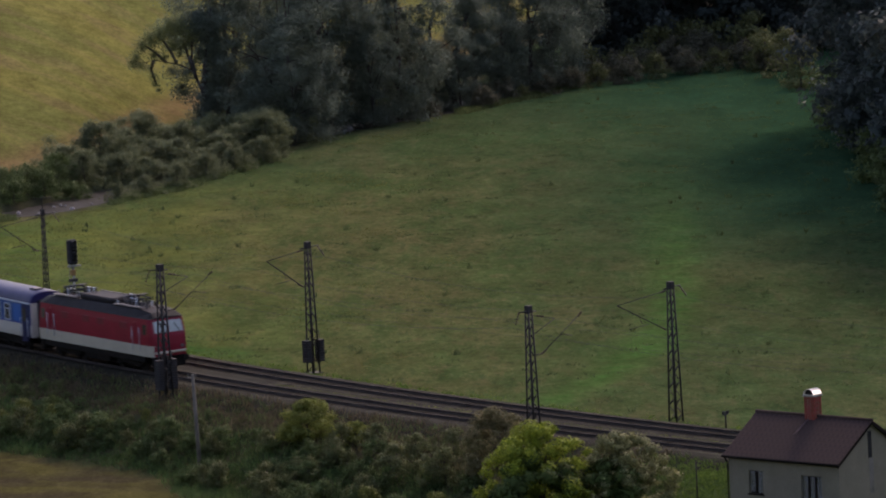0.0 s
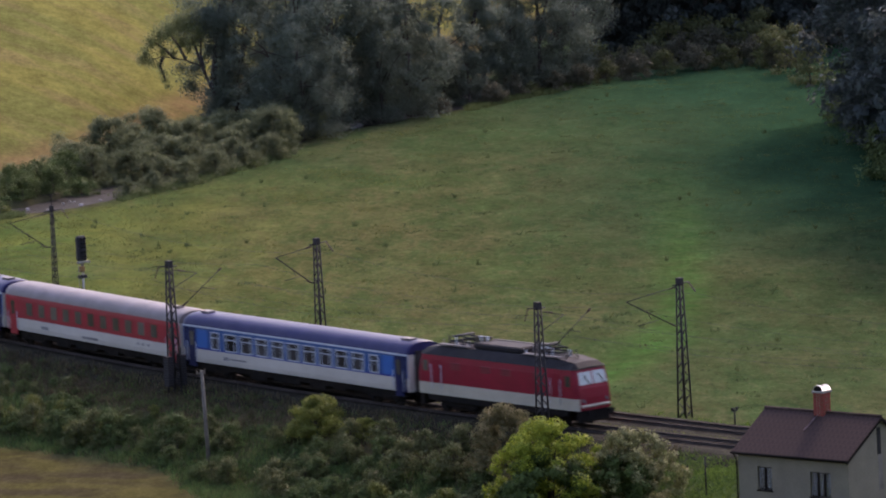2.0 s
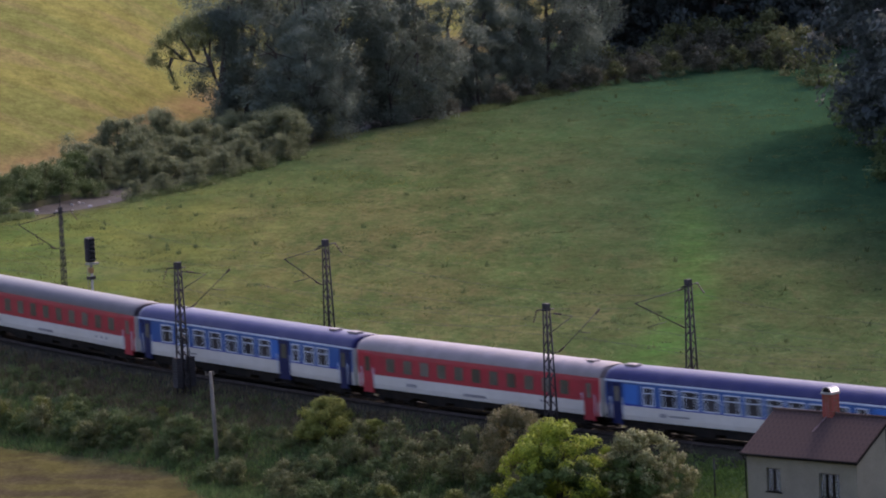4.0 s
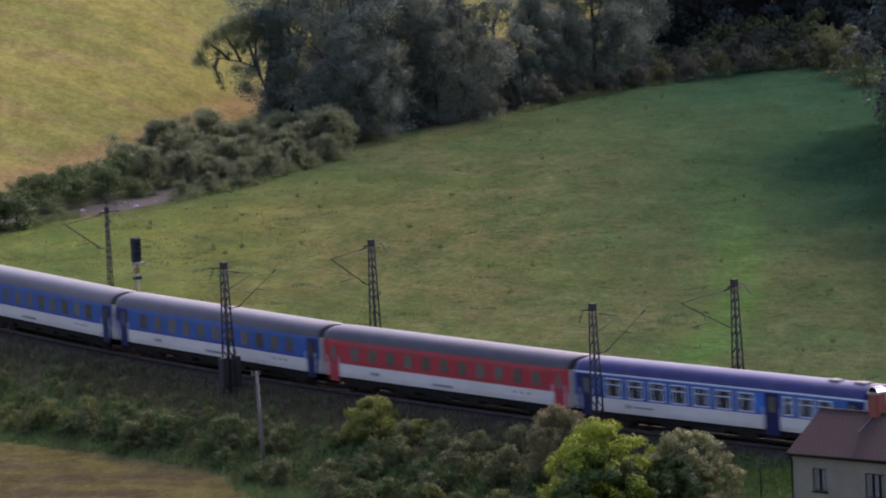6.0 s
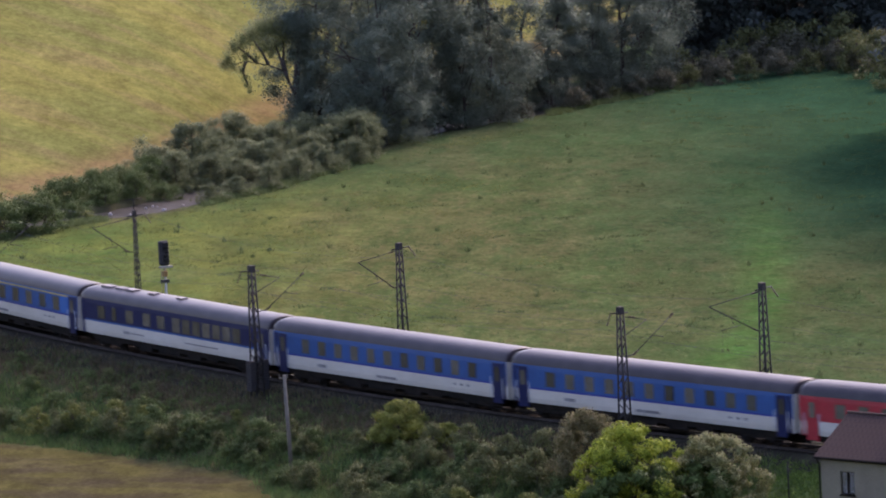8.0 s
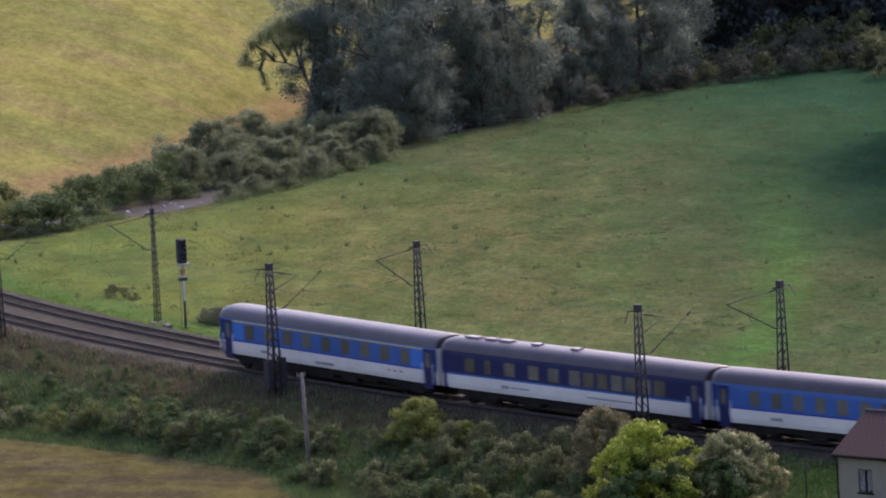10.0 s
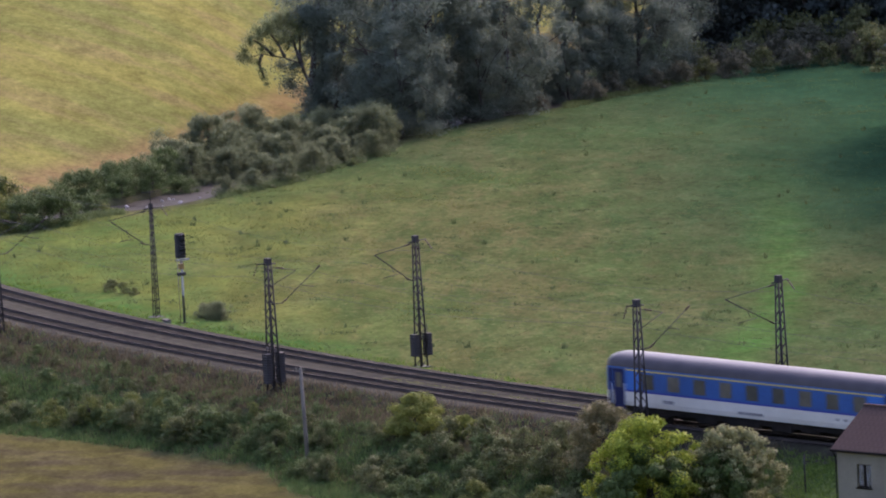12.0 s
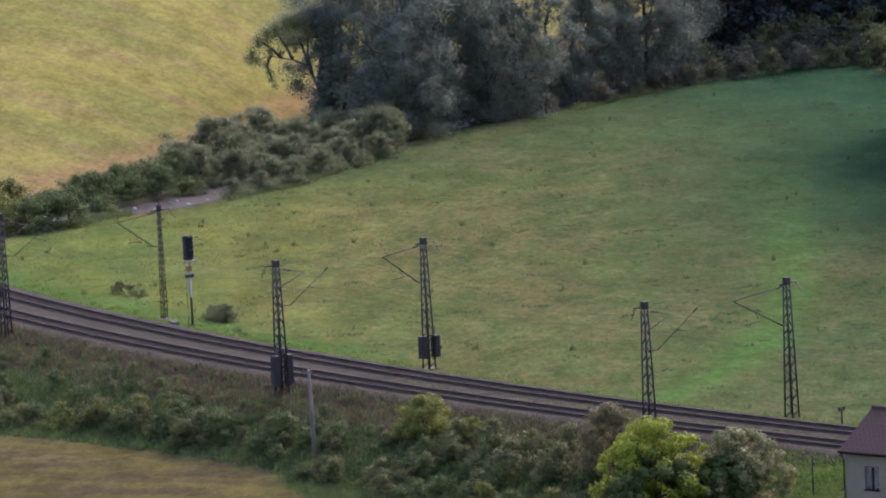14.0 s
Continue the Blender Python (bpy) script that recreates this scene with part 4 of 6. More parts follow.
# ---- line-side things ----
def lattice_mast(s, d, z0, top, label, arm_side, weights=0.0, slim=1.0, reach=3.4, aerial=False):
    """A tapered four-legged lattice mast with its bracket, in the track's direction."""
    t = thing("catenary_mast", on_track(s, d, z0), label, "catenary mast", "masts along the line")
    H = top - z0
    w0, w1 = 0.35 * slim, 0.155 * slim
    wd = lambda z: w0 + (w1 - w0) * z / H
    for sx in (-1, 1):
        for sy in (-1, 1):
            bm = B()
            rod(bm, (sx * w0, sy * w0 * 0.8, 0), (sx * w1, sy * w1 * 0.8, H), 0.060 * slim, 0.052 * slim, 4)
            part("leg", bm, "mast", t)
    n = 17
    for face in range(4):
        bm = B()
        for k in range(n):
            za, zb = H * k / n, H * (k + 1) / n
            a, b = (1, -1) if k % 2 else (-1, 1)
            wa, wb = wd(za), wd(zb)
            if face < 2:
                sy = -0.8 if face else 0.8
                rod(bm, (a * wa, sy * wa, za), (b * wb, sy * wb, zb), 0.030 * slim, n=4)
            else:
                sx = -1 if face == 3 else 1
                rod(bm, (sx * wa, a * 0.8 * wa, za), (sx * wb, b * 0.8 * wb, zb), 0.030 * slim, n=4)
        part("lattice", bm, "mast", t)
    part("cap", box(B(), -w1 - 0.05, w1 + 0.05, -w1 * 0.8 - 0.05, w1 * 0.8 + 0.05, H - 0.45, H + 0.03, 0.02), "mast", t)
    part("footing", box(B(), -0.55, 0.55, -0.5, 0.5, -0.6, 0.02, 0.05), "mast", t)
    q = arm_side
    r = reach
    bm = B()
    if q < 0:
        rod(rod(bm, (0, q * 0.6, H - 2.98), (0, q * r, H - 0.95), 0.038), (0, q * 0.15, H - 0.48), (0, q * r, H - 0.95), 0.024)
        rod(rod(bm, (0, q * 0.15, H - 3.05), (0, q * 0.6, H - 2.98), 0.03), (0, q * r * 0.62, H - 1.75), (0, q * r * 0.55, H - 2.35), 0.022)
        rod(bm, (0, q * r * 0.42, H - 2.45), (0, q * r * 0.80, H - 2.60), 0.022)
        spots = (((0, q * 0.55, H - 3.0), (0, q * 1.0, H - 2.78)), ((0, q * 0.45, H - 0.52), (0, q * 0.95, H - 0.59)))
    else:
        rod(rod(bm, (0, q * 1.0, H - 3.12), (0, q * r, H - 0.92), 0.024), (0, q * 0.15, H - 3.14), (0, q * 1.0, H - 3.12), 0.03)
        rod(rod(bm, (0, q * 0.15, H - 1.9), (0, q * 2.2, H - 1.05), 0.024), (0, q * 0.15, H - 0.6), (0, q * 2.2, H - 1.05), 0.022)
        rod(bm, (0, q * 2.6, H - 2.1), (0, q * 3.6, H - 2.3), 0.024)
        spots = (((0, q * 0.95, H - 3.12), (0, q * 1.45, H - 2.86)), ((0, q * 0.7, H - 0.70), (0, q * 1.3, H - 0.83)), ((0, q * (r - 0.35), H - 1.14), (0, q * r, H - 0.92)))
    bracket = part("bracket", bm, "mast", t)
    for p0, p1 in spots:
        bm = B()
        a, b = Vector(p0), Vector(p1)
        for k in range(4):
            rod(bm, a.lerp(b, k / 4), a.lerp(b, k / 4 + 0.15), 0.07, 0.05, 8)
        part("insulator", bm, "insulator", bracket)
    if aerial:
        part("aerial", rod(rod(B(), (0, 0, H), (0, 0, H + 0.95), 0.035, 0.025), (0, -0.7, H + 0.85), (0, 0.7, H + 0.85), 0.022), "mast", t)
    feeder = part("feeder_arm", rod(B(), (0, q * 0.62, H - 0.40), (0, -q * 0.85, H - 0.30), 0.042), "mast", t)
    bm = B()
    for k in range(5):
        z = H - 0.36 - 0.14 * k
        rod(bm, (0.03 * k, -q * (0.85 + 0.09 * k), z), (0.03 * k, -q * (0.87 + 0.09 * k), z - 0.09), 0.065, 0.05, 8)
    part("insulator", bm, "insulator", feeder)
    if weights:
        for k, y in ((0, -0.52), (1, 0.52)):
            st = part("tension_weight", rod(B(), (0.10, y, 0.7), (0.10, y, 2.7 + weights), 0.03, n=6), "mast", t, "dark stack of tension weights")
            for j in range(9 + round(weights / 0.17) - 1):
                part("weight_disc", box(B(), 0.10 - 0.30, 0.10 + 0.30, y - 0.22, y + 0.22, 0.75 + 0.17 * j, 0.90 + 0.17 * j, 0.02), "mast", st)
    return t


GREY = "dark lattice steel catenary mast beside the track"
lattice_mast(-53.4, 9.4, -0.85, 7.55, "slim dark lattice mast beside the signal", -1, slim=0.62, aerial=True)
lattice_mast(-14.6, 9.4, -0.85, 8.16, "dark lattice mast with two stacks of tension weights", -1, 0.2)
lattice_mast(24.7, 9.4, -0.85, 8.18, GREY, -1, reach=4.7)
lattice_mast(-13.1, -3.6, -1.0, 8.18, "dark lattice mast with tension weights, overgrown at its foot", 1, 0.6, slim=1.1, reach=4.2)
lattice_mast(25.5, -3.6, -1.0, 8.30, GREY, 1, reach=4.5)
lattice_mast(-52.7, -3.6, -1.0, 8.28, GREY, 1, reach=4.2)
lattice_mast(66.0, 9.4, -0.85, 8.4, GREY, -1)
lattice_mast(66.0, -3.6, -1.0, 8.3, GREY, 1)
lattice_mast(-95.0, 9.4, -0.85, 7.8, GREY, -1)
lattice_mast(-95.0, -3.6, -1.0, 8.2, GREY, 1)


def wire(bm, pts, r):
    """A thin three-sided tube through the points."""
    rows = []
    for p in pts:
        side = Vector((p.x - CX, p.y - CY, 0)).normalized() * r
        rows.append([bm.verts.new(p + side), bm.verts.new(p + Vector((0, 0, r))), bm.verts.new(p - side)])
    for a, b in zip(rows[:-1], rows[1:]):
        for i in range(3):
            bm.faces.new((a[i], a[(i + 1) % 3], b[(i + 1) % 3], b[i]))
    return bm


def wires():
    t = thing("overhead_line", label="thin oxidised overhead wires hung from the masts", category="overhead wires")
    posts = [-137, -95, -53, -14, 25, 66, 108, 150]
    for d in (0.0, 4.15):
        for nm, top, sag, r in (("contact_wire", 5.55, 0.0, 0.010), ("carrier_wire", 7.0, 0.85, 0.011)):
            run_ = [at(a + (b - a) * k / 8, d, top - sag * 4 * (k / 8) * (1 - k / 8)) for a, b in zip(posts[:-1], posts[1:]) for k in range(8)]
            bm = wire(B(), run_, r)
            part(nm, bm, "wire", t)
        bm = B()
        for a, b in zip(posts[:-1], posts[1:]):
            for k in range(1, 7):
                f = k / 7
                z = 7.0 - 0.85 * 4 * f * (1 - f)
                rod(bm, at(a + (b - a) * f, d, 5.55), at(a + (b - a) * f, d, z), 0.005, n=3, caps=False)
        part("dropper", bm, "wire", t)["kind"] = "stuff"
    for d, z in ((10.4, 7.1), (-4.6, 7.0)):
        run_ = [at(a + (b - a) * k / 8, d, z - 0.9 * 4 * (k / 8) * (1 - k / 8)) for a, b in zip(posts[:-1], posts[1:]) for k in range(8)]
        bm = wire(B(), run_, 0.014)
        part("feeder_wire", bm, "wire", t)


wires()


def signal():
    t = thing("railway_signal", on_track(-48.45, 9.3, -0.9), "tall black railway light signal on a white-striped post", "railway signal")
    part("post", rod(B(), (0, 0, 0), (0, 0, 4.9), 0.085, 0.075, 10), "steel", t)
    part("footing", box(B(), -0.3, 0.3, -0.3, 0.3, -0.3, 0.12, 0.04), "under", t)
    part("stripe", box(B(), 0.06, 0.10, -0.07, 0.07, 2.1, 4.0), "white", t, "white marker board")
    part("bracket_plate", box(B(), -0.22, 0.12, -0.30, 0.30, 3.55, 3.80, 0.02), "mast", t)
    part("relay_box", box(B(), -0.1, 0.25, -0.22, 0.10, 4.05, 4.45, 0.03), "orange", t, "orange marker box")
    h = part("head", box(B(), -0.28, 0.20, -0.36, 0.36, 4.85, 6.65, 0.10), "black", t, "black backplate with hooded lamps")
    for k in range(5):
        z = 5.1 + 0.33 * k
        bm = B()
        for j in range(7):
            a0, a1 = math.pi * j / 7, math.pi * (j + 1) / 7
            p = [(0.20, 0.15 * math.cos(a0), z + 0.15 * math.sin(a0)), (0.20, 0.15 * math.cos(a1), z + 0.15 * math.sin(a1)), (0.55, 0.15 * math.cos(a1), z + 0.15 * math.sin(a1)), (0.55, 0.15 * math.cos(a0), z + 0.15 * math.sin(a0))]
            bm.faces.new([bm.verts.new(q) for q in p])
        bmesh.ops.solidify(bm, geom=bm.faces[:], thickness=0.015)
        part("hood", bm, "black", h)
    part("plate", box(B(), 0.05, 0.42, -0.46, 0.46, 4.70, 4.82), "concrete", t)
    bm = B()
    for k in range(13):
        rod(bm, (-0.22, -0.2, 0.4 + 0.33 * k), (-0.22, 0.2, 0.4 + 0.33 * k), 0.015, n=4)
    rod(bm, (-0.22, -0.2, 0.1), (-0.22, -0.2, 4.9), 0.02, n=4)
    rod(bm, (-0.22, 0.2, 0.1), (-0.22, 0.2, 4.9), 0.02, n=4)
    part("ladder", bm, "steel", t)


signal()
for s, d, w in ((-50.1, 8.5, 0.20), (-49.5, 8.4, 0.24)):
    c = thing("cable_box", on_track(s, d, -0.85, 10), "low grey concrete cable box with a steel lid by the track", "cable box", "cable boxes")
    part("body", box(B(), -w, w, -0.2, 0.2, -0.1, 0.2, 0.03), "walkway", c)
    part("lid", box(B(), -w - 0.04, w + 0.04, -0.24, 0.24, 0.2, 0.26, 0.02), "mast", c)


def line_post():
    t = thing("line_post", on_track(30.2, 8.6, -0.85), "small dark post with a crossarm by the track", "post")
    part("post", rod(B(), (0, 0, 0), (0, 0, 1.2), 0.06, 0.05, 8), "mast", t)
    part("crossarm", box(B(), -0.04, 0.04, -0.26, 0.26, 0.98, 1.06, 0.02), "mast", t)
    for y in (-0.2, 0.2):
        part("lamp_box", box(B(), -0.07, 0.07, y - 0.07, y + 0.07, 1.06, 1.24, 0.03), "black", t)


line_post()


def pole():
    z0 = -3.75
    t = thing("utility_pole", pose(-8.95, 421.0, z0, 0.6, -1.6, 0), "bare grey wooden utility pole on the bank", "pole")
    part("shaft", rod(B(), (0, 0, -0.4), (0.02, 0, 6.6), 0.15, 0.11, 10), "wood", t)
    part("crossarm", box(B(), -0.34, 0.26, -0.05, 0.05, 6.37, 6.46, 0.02), "wood", t)
    for x in (-0.29, 0.21):
        part("insulator", rod(B(), (x, 0, 6.47), (x, 0, 6.64), 0.045, 0.035, 8), "wood", t)


pole()
post = thing("fence_post", on_track(43.0, -7.2, -1.6), "thin dark fence post in the grass by the house", "fence post")
part("stake", rod(B(), (0, 0, -0.2), (0, 0, 2.1), 0.05, 0.045, 8), "mast", post)
part("cap", rod(B(), (0, 0, 2.1), (0, 0, 2.16), 0.065, 0.03, 8), "mast", post)


# ---- the house by the line ----
def house():
    ux, uy = 28.75 - 22.51, 373.05 - 378.78
    ang = math.degrees(math.atan2(uy, ux))
    L, half, eave, rise, over = 8.47, 3.35, 2.5, 2.10, 0.35
    # x along the ridge, y away from the camera; origin under the near left corner of the eaves
    t = thing("house", pose(22.51, 378.78, 0, 0, 0, ang), "small plastered house with maroon gable roof and brick chimney", "house")
    z0 = -3.2
    x0, x1, y0, y1 = 0.18, L - 0.14, over, 2 * half - over
    ez = eave - 0.12 + rise * over / half
    # front and back walls with openings built from blocks round them
    wins = [(1.62, 2.68, 0.28, 1.66), (5.50, 7.02, 0.14, 1.62)]
    for nm, ya, holes in (("wall_front", y0, wins), ("wall_back", y1 - 0.3, [])):
        bm = B()
        xs = [x0] + [q for h in holes for q in h[:2]] + [x1]
        for a, b in zip(xs[0::2], xs[1::2]):
            box(bm, a, b, ya, ya + 0.3, z0, ez)
        for a, b, c, d in holes:
            box(bm, a, b, ya, ya + 0.3, z0, c)
            box(bm, a, b, ya, ya + 0.3, d, ez)
        part("wall", bm, "plaster", t)
    for xa, hole in ((x0, None), (x1 - 0.3, True)):
        bm = B()
        mid = half
        top = eave - 0.12 + rise
        prof = [(y0 + 0.3, z0), (y1 - 0.3, z0), (y1 - 0.3, ez), (mid, top), (y0 + 0.3, ez)]
        a = [bm.verts.new((xa, y, z)) for y, z in prof]
        b = [bm.verts.new((xa + 0.3, y, z)) for y, z in prof]
        bm.faces.new(a)
        bm.faces.new(b[::-1])
        for i in range(5):
            bm.faces.new((a[i], b[i], b[(i + 1) % 5], a[(i + 1) % 5]))
        bmesh.ops.recalc_face_normals(bm, faces=bm.faces)
        part("gable", bm, "plaster", t)
    # roof slabs of standing sheets
    for sgn in (-1, 1):
        bm = B()
        ye, ym = (0.0, half) if sgn < 0 else (2 * half, half)
        def p(x, k, lift):
            return (x, ye + (ym - ye) * k, eave + rise * k + lift)
        for lo, hi in ((-0.07, 0.0),):
            v = [bm.verts.new(p(x, k, h)) for h in (lo, hi) for x, k in ((0, 0), (L + 0.1, 0), (L + 0.1, 1), (0, 1))]
            for q in ((3, 2, 1, 0), (4, 5, 6, 7), (0, 1, 5, 4), (1, 2, 6, 5), (2, 3, 7, 6), (3, 0, 4, 7)):
                bm.faces.new([v[i] for i in q])
        bmesh.ops.recalc_face_normals(bm, faces=bm.faces)
        r = part("roof", bm, "roof_tile", t)
        rows, cols = 9, 24
        shingle = None
        for i in range(rows):
            for j in range(cols):
                k0, k1 = i / rows, (i + 1.12) / rows
                k1 = min(k1, 1.0)
                xa = (L + 0.1) * j / cols
                if shingle is None or k1 == 1.0 and i == rows - 1 and j == 0:
                    w = (L + 0.1) / cols * 0.996
                    bm = B()
                    dy, dz = (ym - ye) * (k1 - k0), rise * (k1 - k0)
                    v = [bm.verts.new(q) for q in ((0, 0, 0.013), (w, 0, 0.013), (w, dy, dz + 0.008), (0, dy, dz + 0.008), (0, 0, 0.0), (w, 0, 0.0), (w, dy, dz), (0, dy, dz))]
                    for q in ((0, 1, 2, 3), (4, 5, 1, 0), (5, 6, 2, 1), (7, 4, 0, 3)):
                        bm.faces.new([v[z] for z in q])
                    bmesh.ops.recalc_face_normals(bm, faces=bm.faces)
                    shingle = part("shingle", bm, "roof_tile", r)
                    shingle.matrix_basis = pose(*p(xa, k0, 0.004))
                else:
                    again(shingle, "shingle", r, pose(*p(xa, k0, 0.004)))
    part("ridge_cap", rod(B(), (-0.02, half, eave + rise + 0.02), (L + 0.12, half, eave + rise + 0.02), 0.10, n=8), "roof_tile", t)
    part("gutter", rod(B(), (0, -0.06, eave - 0.06), (L + 0.1, -0.06, eave - 0.06), 0.07, n=8), "dark_wood", t)
    part("downpipe", rod(rod(B(), (0.12, 0.0, eave - 0.1), (0.12, y0 - 0.06, eave - 0.5), 0.045), (0.12, y0 - 0.06, eave - 0.5), (0.12, y0 - 0.06, z0 + 0.9), 0.045), "dark_wood", t)
    part("fascia", box(B(), 0.0, L + 0.1, 0.02, 0.06, eave - 0.17, eave - 0.07), "dark_wood", t)
    for sgn in (0, 1):
        bm = B()
        ya, yb = (0.0, half) if sgn == 0 else (2 * half, half)
        v = [bm.verts.new(q) for q in ((L + 0.02, ya, eave - 0.24), (L + 0.02, yb, eave + rise - 0.24), (L + 0.02, yb, eave + rise - 0.07), (L + 0.02, ya, eave - 0.07))]
        v2 = [bm.verts.new((q.co.x + 0.07, q.co.y, q.co.z)) for q in v]
        bm.faces.new(v)
        bm.faces.new(v2[::-1])
        for i in range(4):
            bm.faces.new((v[i], v2[i], v2[(i + 1) % 4], v[(i + 1) % 4]))
        bmesh.ops.recalc_face_normals(bm, faces=bm.faces)
        part("bargeboard", bm, "dark_wood", t)
    for n_, (a, b, c, d) in enumerate(wins):
        w = part("window", ring(B(), a, b, c, d, y0 + 0.17, 0.12, -0.09), "dark_wood", t)
        bm = B()
        cuts = (0.5,) if n_ == 0 else (0.36, 0.68)
        for q in cuts:
            x = a + (b - a) * q
            box(bm, x - 0.085, x + 0.085, y0 + 0.08, y0 + 0.17, c + 0.075, d - 0.075)
        part("mullion", bm, "dark_wood", w)
        pane = part("pane", box(B(), a + 0.07, b - 0.07, y0 + 0.10, y0 + 0.115, c + 0.07, d - 0.07), "house_glass", w)
        pane.visible_shadow = False
        part("curtain", box(B(), a + 0.07, b - 0.07, y0 + 0.145, y0 + 0.155, c + 0.12, d - 0.07), "curtain", w)
        part("sill", box(B(), a - 0.08, b + 0.08, y0 - 0.08, y0 + 0.12, c - 0.07, c, 0.01), "dark_wood", w)
    # dark panel on the closed gable; its colour paints the opening's unlit inside
    part("vent_opening", box(B(), x1 - 0.02, x1 + 0.012, half - 0.20, half + 0.16, 2.40, 3.98), "soot", t, "tall dark opening in the gable")
    part("soot_stain", box(B(), x1 - 0.02, x1 + 0.006, half - 0.14, half + 0.26, 0.3, 2.40), mat("damp_plaster", (0.20, 0.175, 0.15), 0.9, vary=0.3, scale=1.2), t, "grey damp streak down the plaster")
    # chimney of bricks
    cx, cy, w = 4.22, half + 0.02, 0.36
    zb, zt = eave + rise - 0.35, eave + rise + 1.16
    c = part("chimney", box(B(), cx - w + 0.02, cx + w - 0.02, cy - w + 0.02, cy + w - 0.02, zb, zt - 0.005), "mortar", t)
    brick = None
    rows = int((zt - zb) / 0.075)
    for i in range(rows):
        for side in range(4):
            for j in range(3):
                u = -w + 0.72 * (j + 0.5) / 3 + (0.06 if i % 2 else -0.06) * (j == 1)
                m = Matrix.Translation((cx, cy, zb + 0.04 + i * 0.075)) @ pose(0, 0, 0, 0, 0, 90 * side) @ Matrix.Translation((u, -w, 0))
                if brick is None:
                    brick = part("brick", box(B(), -0.110, 0.110, -0.005, 0.05, -0.032, 0.032), "brick", c)
                    brick.matrix_basis = m
                else:
                    again(brick, "brick", c, m)
    part("chimney_collar", box(B(), cx - w - 0.07, cx + w + 0.07, cy - w - 0.07, cy + w + 0.07, zt, zt + 0.10, 0.015), "concrete", t)
    bm = B()
    n = 10
    pr = [(-0.36 * math.cos(math.pi * k / n), zt + 0.15 + 0.29 * math.sin(math.pi * k / n)) for k in range(n + 1)]
    a = [bm.verts.new((cx + x, cy - 0.40, z)) for x, z in pr]
    b = [bm.verts.new((cx + x, cy + 0.40, z)) for x, z in pr]
    for i in range(n):
        bm.faces.new((a[i], b[i], b[i + 1], a[i + 1])).smooth = True
    bmesh.ops.solidify(bm, geom=bm.faces[:], thickness=0.02)
    part("chimney_cowl", bm, "zinc", t, "curved shiny metal cowl")
    # dark end panels added in place of the shade inside the cowl
    bm = B()
    for y in (-0.30, 0.30):
        bm.faces.new([bm.verts.new((cx + 0.94 * x, cy + y, z - 0.02)) for x, z in pr])
    bmesh.ops.solidify(bm, geom=bm.faces[:], thickness=0.02)
    part("cowl_baffle", bm, "soot", t, "dark panels for the shade inside the cowl")
    for x in (-0.34, 0.34):
        for y in (-0.34, 0.34):
            part("cowl_leg", rod(B(), (cx + x, cy + y, zt + 0.08), (cx + x, cy + y, zt + 0.18), 0.02, n=6), "zinc", t)
    # lead flashing running down the slope below the chimney
    bm = B()
    k0, k1 = 0.55, 0.97
    v = [bm.verts.new((x, half * k, eave + rise * k + 0.075)) for x, k in ((cx - 0.30, k0), (cx - 0.14, k0), (cx + 0.02, k1), (cx - 0.14, k1))]
    bm.faces.new(v)
    bmesh.ops.solidify(bm, geom=bm.faces[:], thickness=0.02)
    part("flashing", bm, mat("pale_roof_streak", (0.20, 0.13, 0.125), 0.8, vary=0.3), t)
    return t


house()
# ---- plants ----
def leaf_mesh(name, centres, radii, count, size, seed, flat=0.75, droop=0.0, shell_bias=0.55):
    """Many small leaves gathered in clumps; each shades with the clump that it belongs to."""
    rg = np.random.default_rng(seed)
    c = np.asarray(centres, float)
    r = np.asarray(radii, float)
    wgt = r ** 2 / (r ** 2).sum()
    idx = rg.choice(len(c), count, p=wgt)
    v = rg.normal(size=(count, 3))
    v /= np.linalg.norm(v, axis=1)[:, None]
    k = rg.random(count) ** (1 - shell_bias)
    p = c[idx] + v * (r[idx] * k)[:, None] * np.array([1, 1, flat])
    p[:, 2] -= droop * rg.random(count) * r[idx]
    nrm = v * 0.7 + rg.normal(size=(count, 3)) * 0.6 + np.array([0, 0, 0.5])
    nrm /= np.linalg.norm(nrm, axis=1)[:, None]
    u = np.cross(nrm, rg.normal(size=(count, 3)))
    u /= np.linalg.norm(u, axis=1)[:, None]
    w = np.cross(nrm, u)
    a = (size * rg.uniform(0.6, 1.35, count))[:, None]
    side = np.where((nrm * v).sum(1) < 0, -1.0, 1.0)[:, None]
    w = w * side
    V = np.stack([p - u * a - w * a * 0.45, p + u * a * 0.9 - w * a * 0.35, p + w * a * 0.75 + nrm * side * a * 0.18], 1).reshape(-1, 3)
    lie = v * 0.75 + nrm * side * 0.45 + np.array([0, 0, 0.25])
    lie /= np.linalg.norm(lie, axis=1)[:, None]
    return V, np.arange(3 * count).reshape(-1, 3), np.repeat(lie, 3, 0)


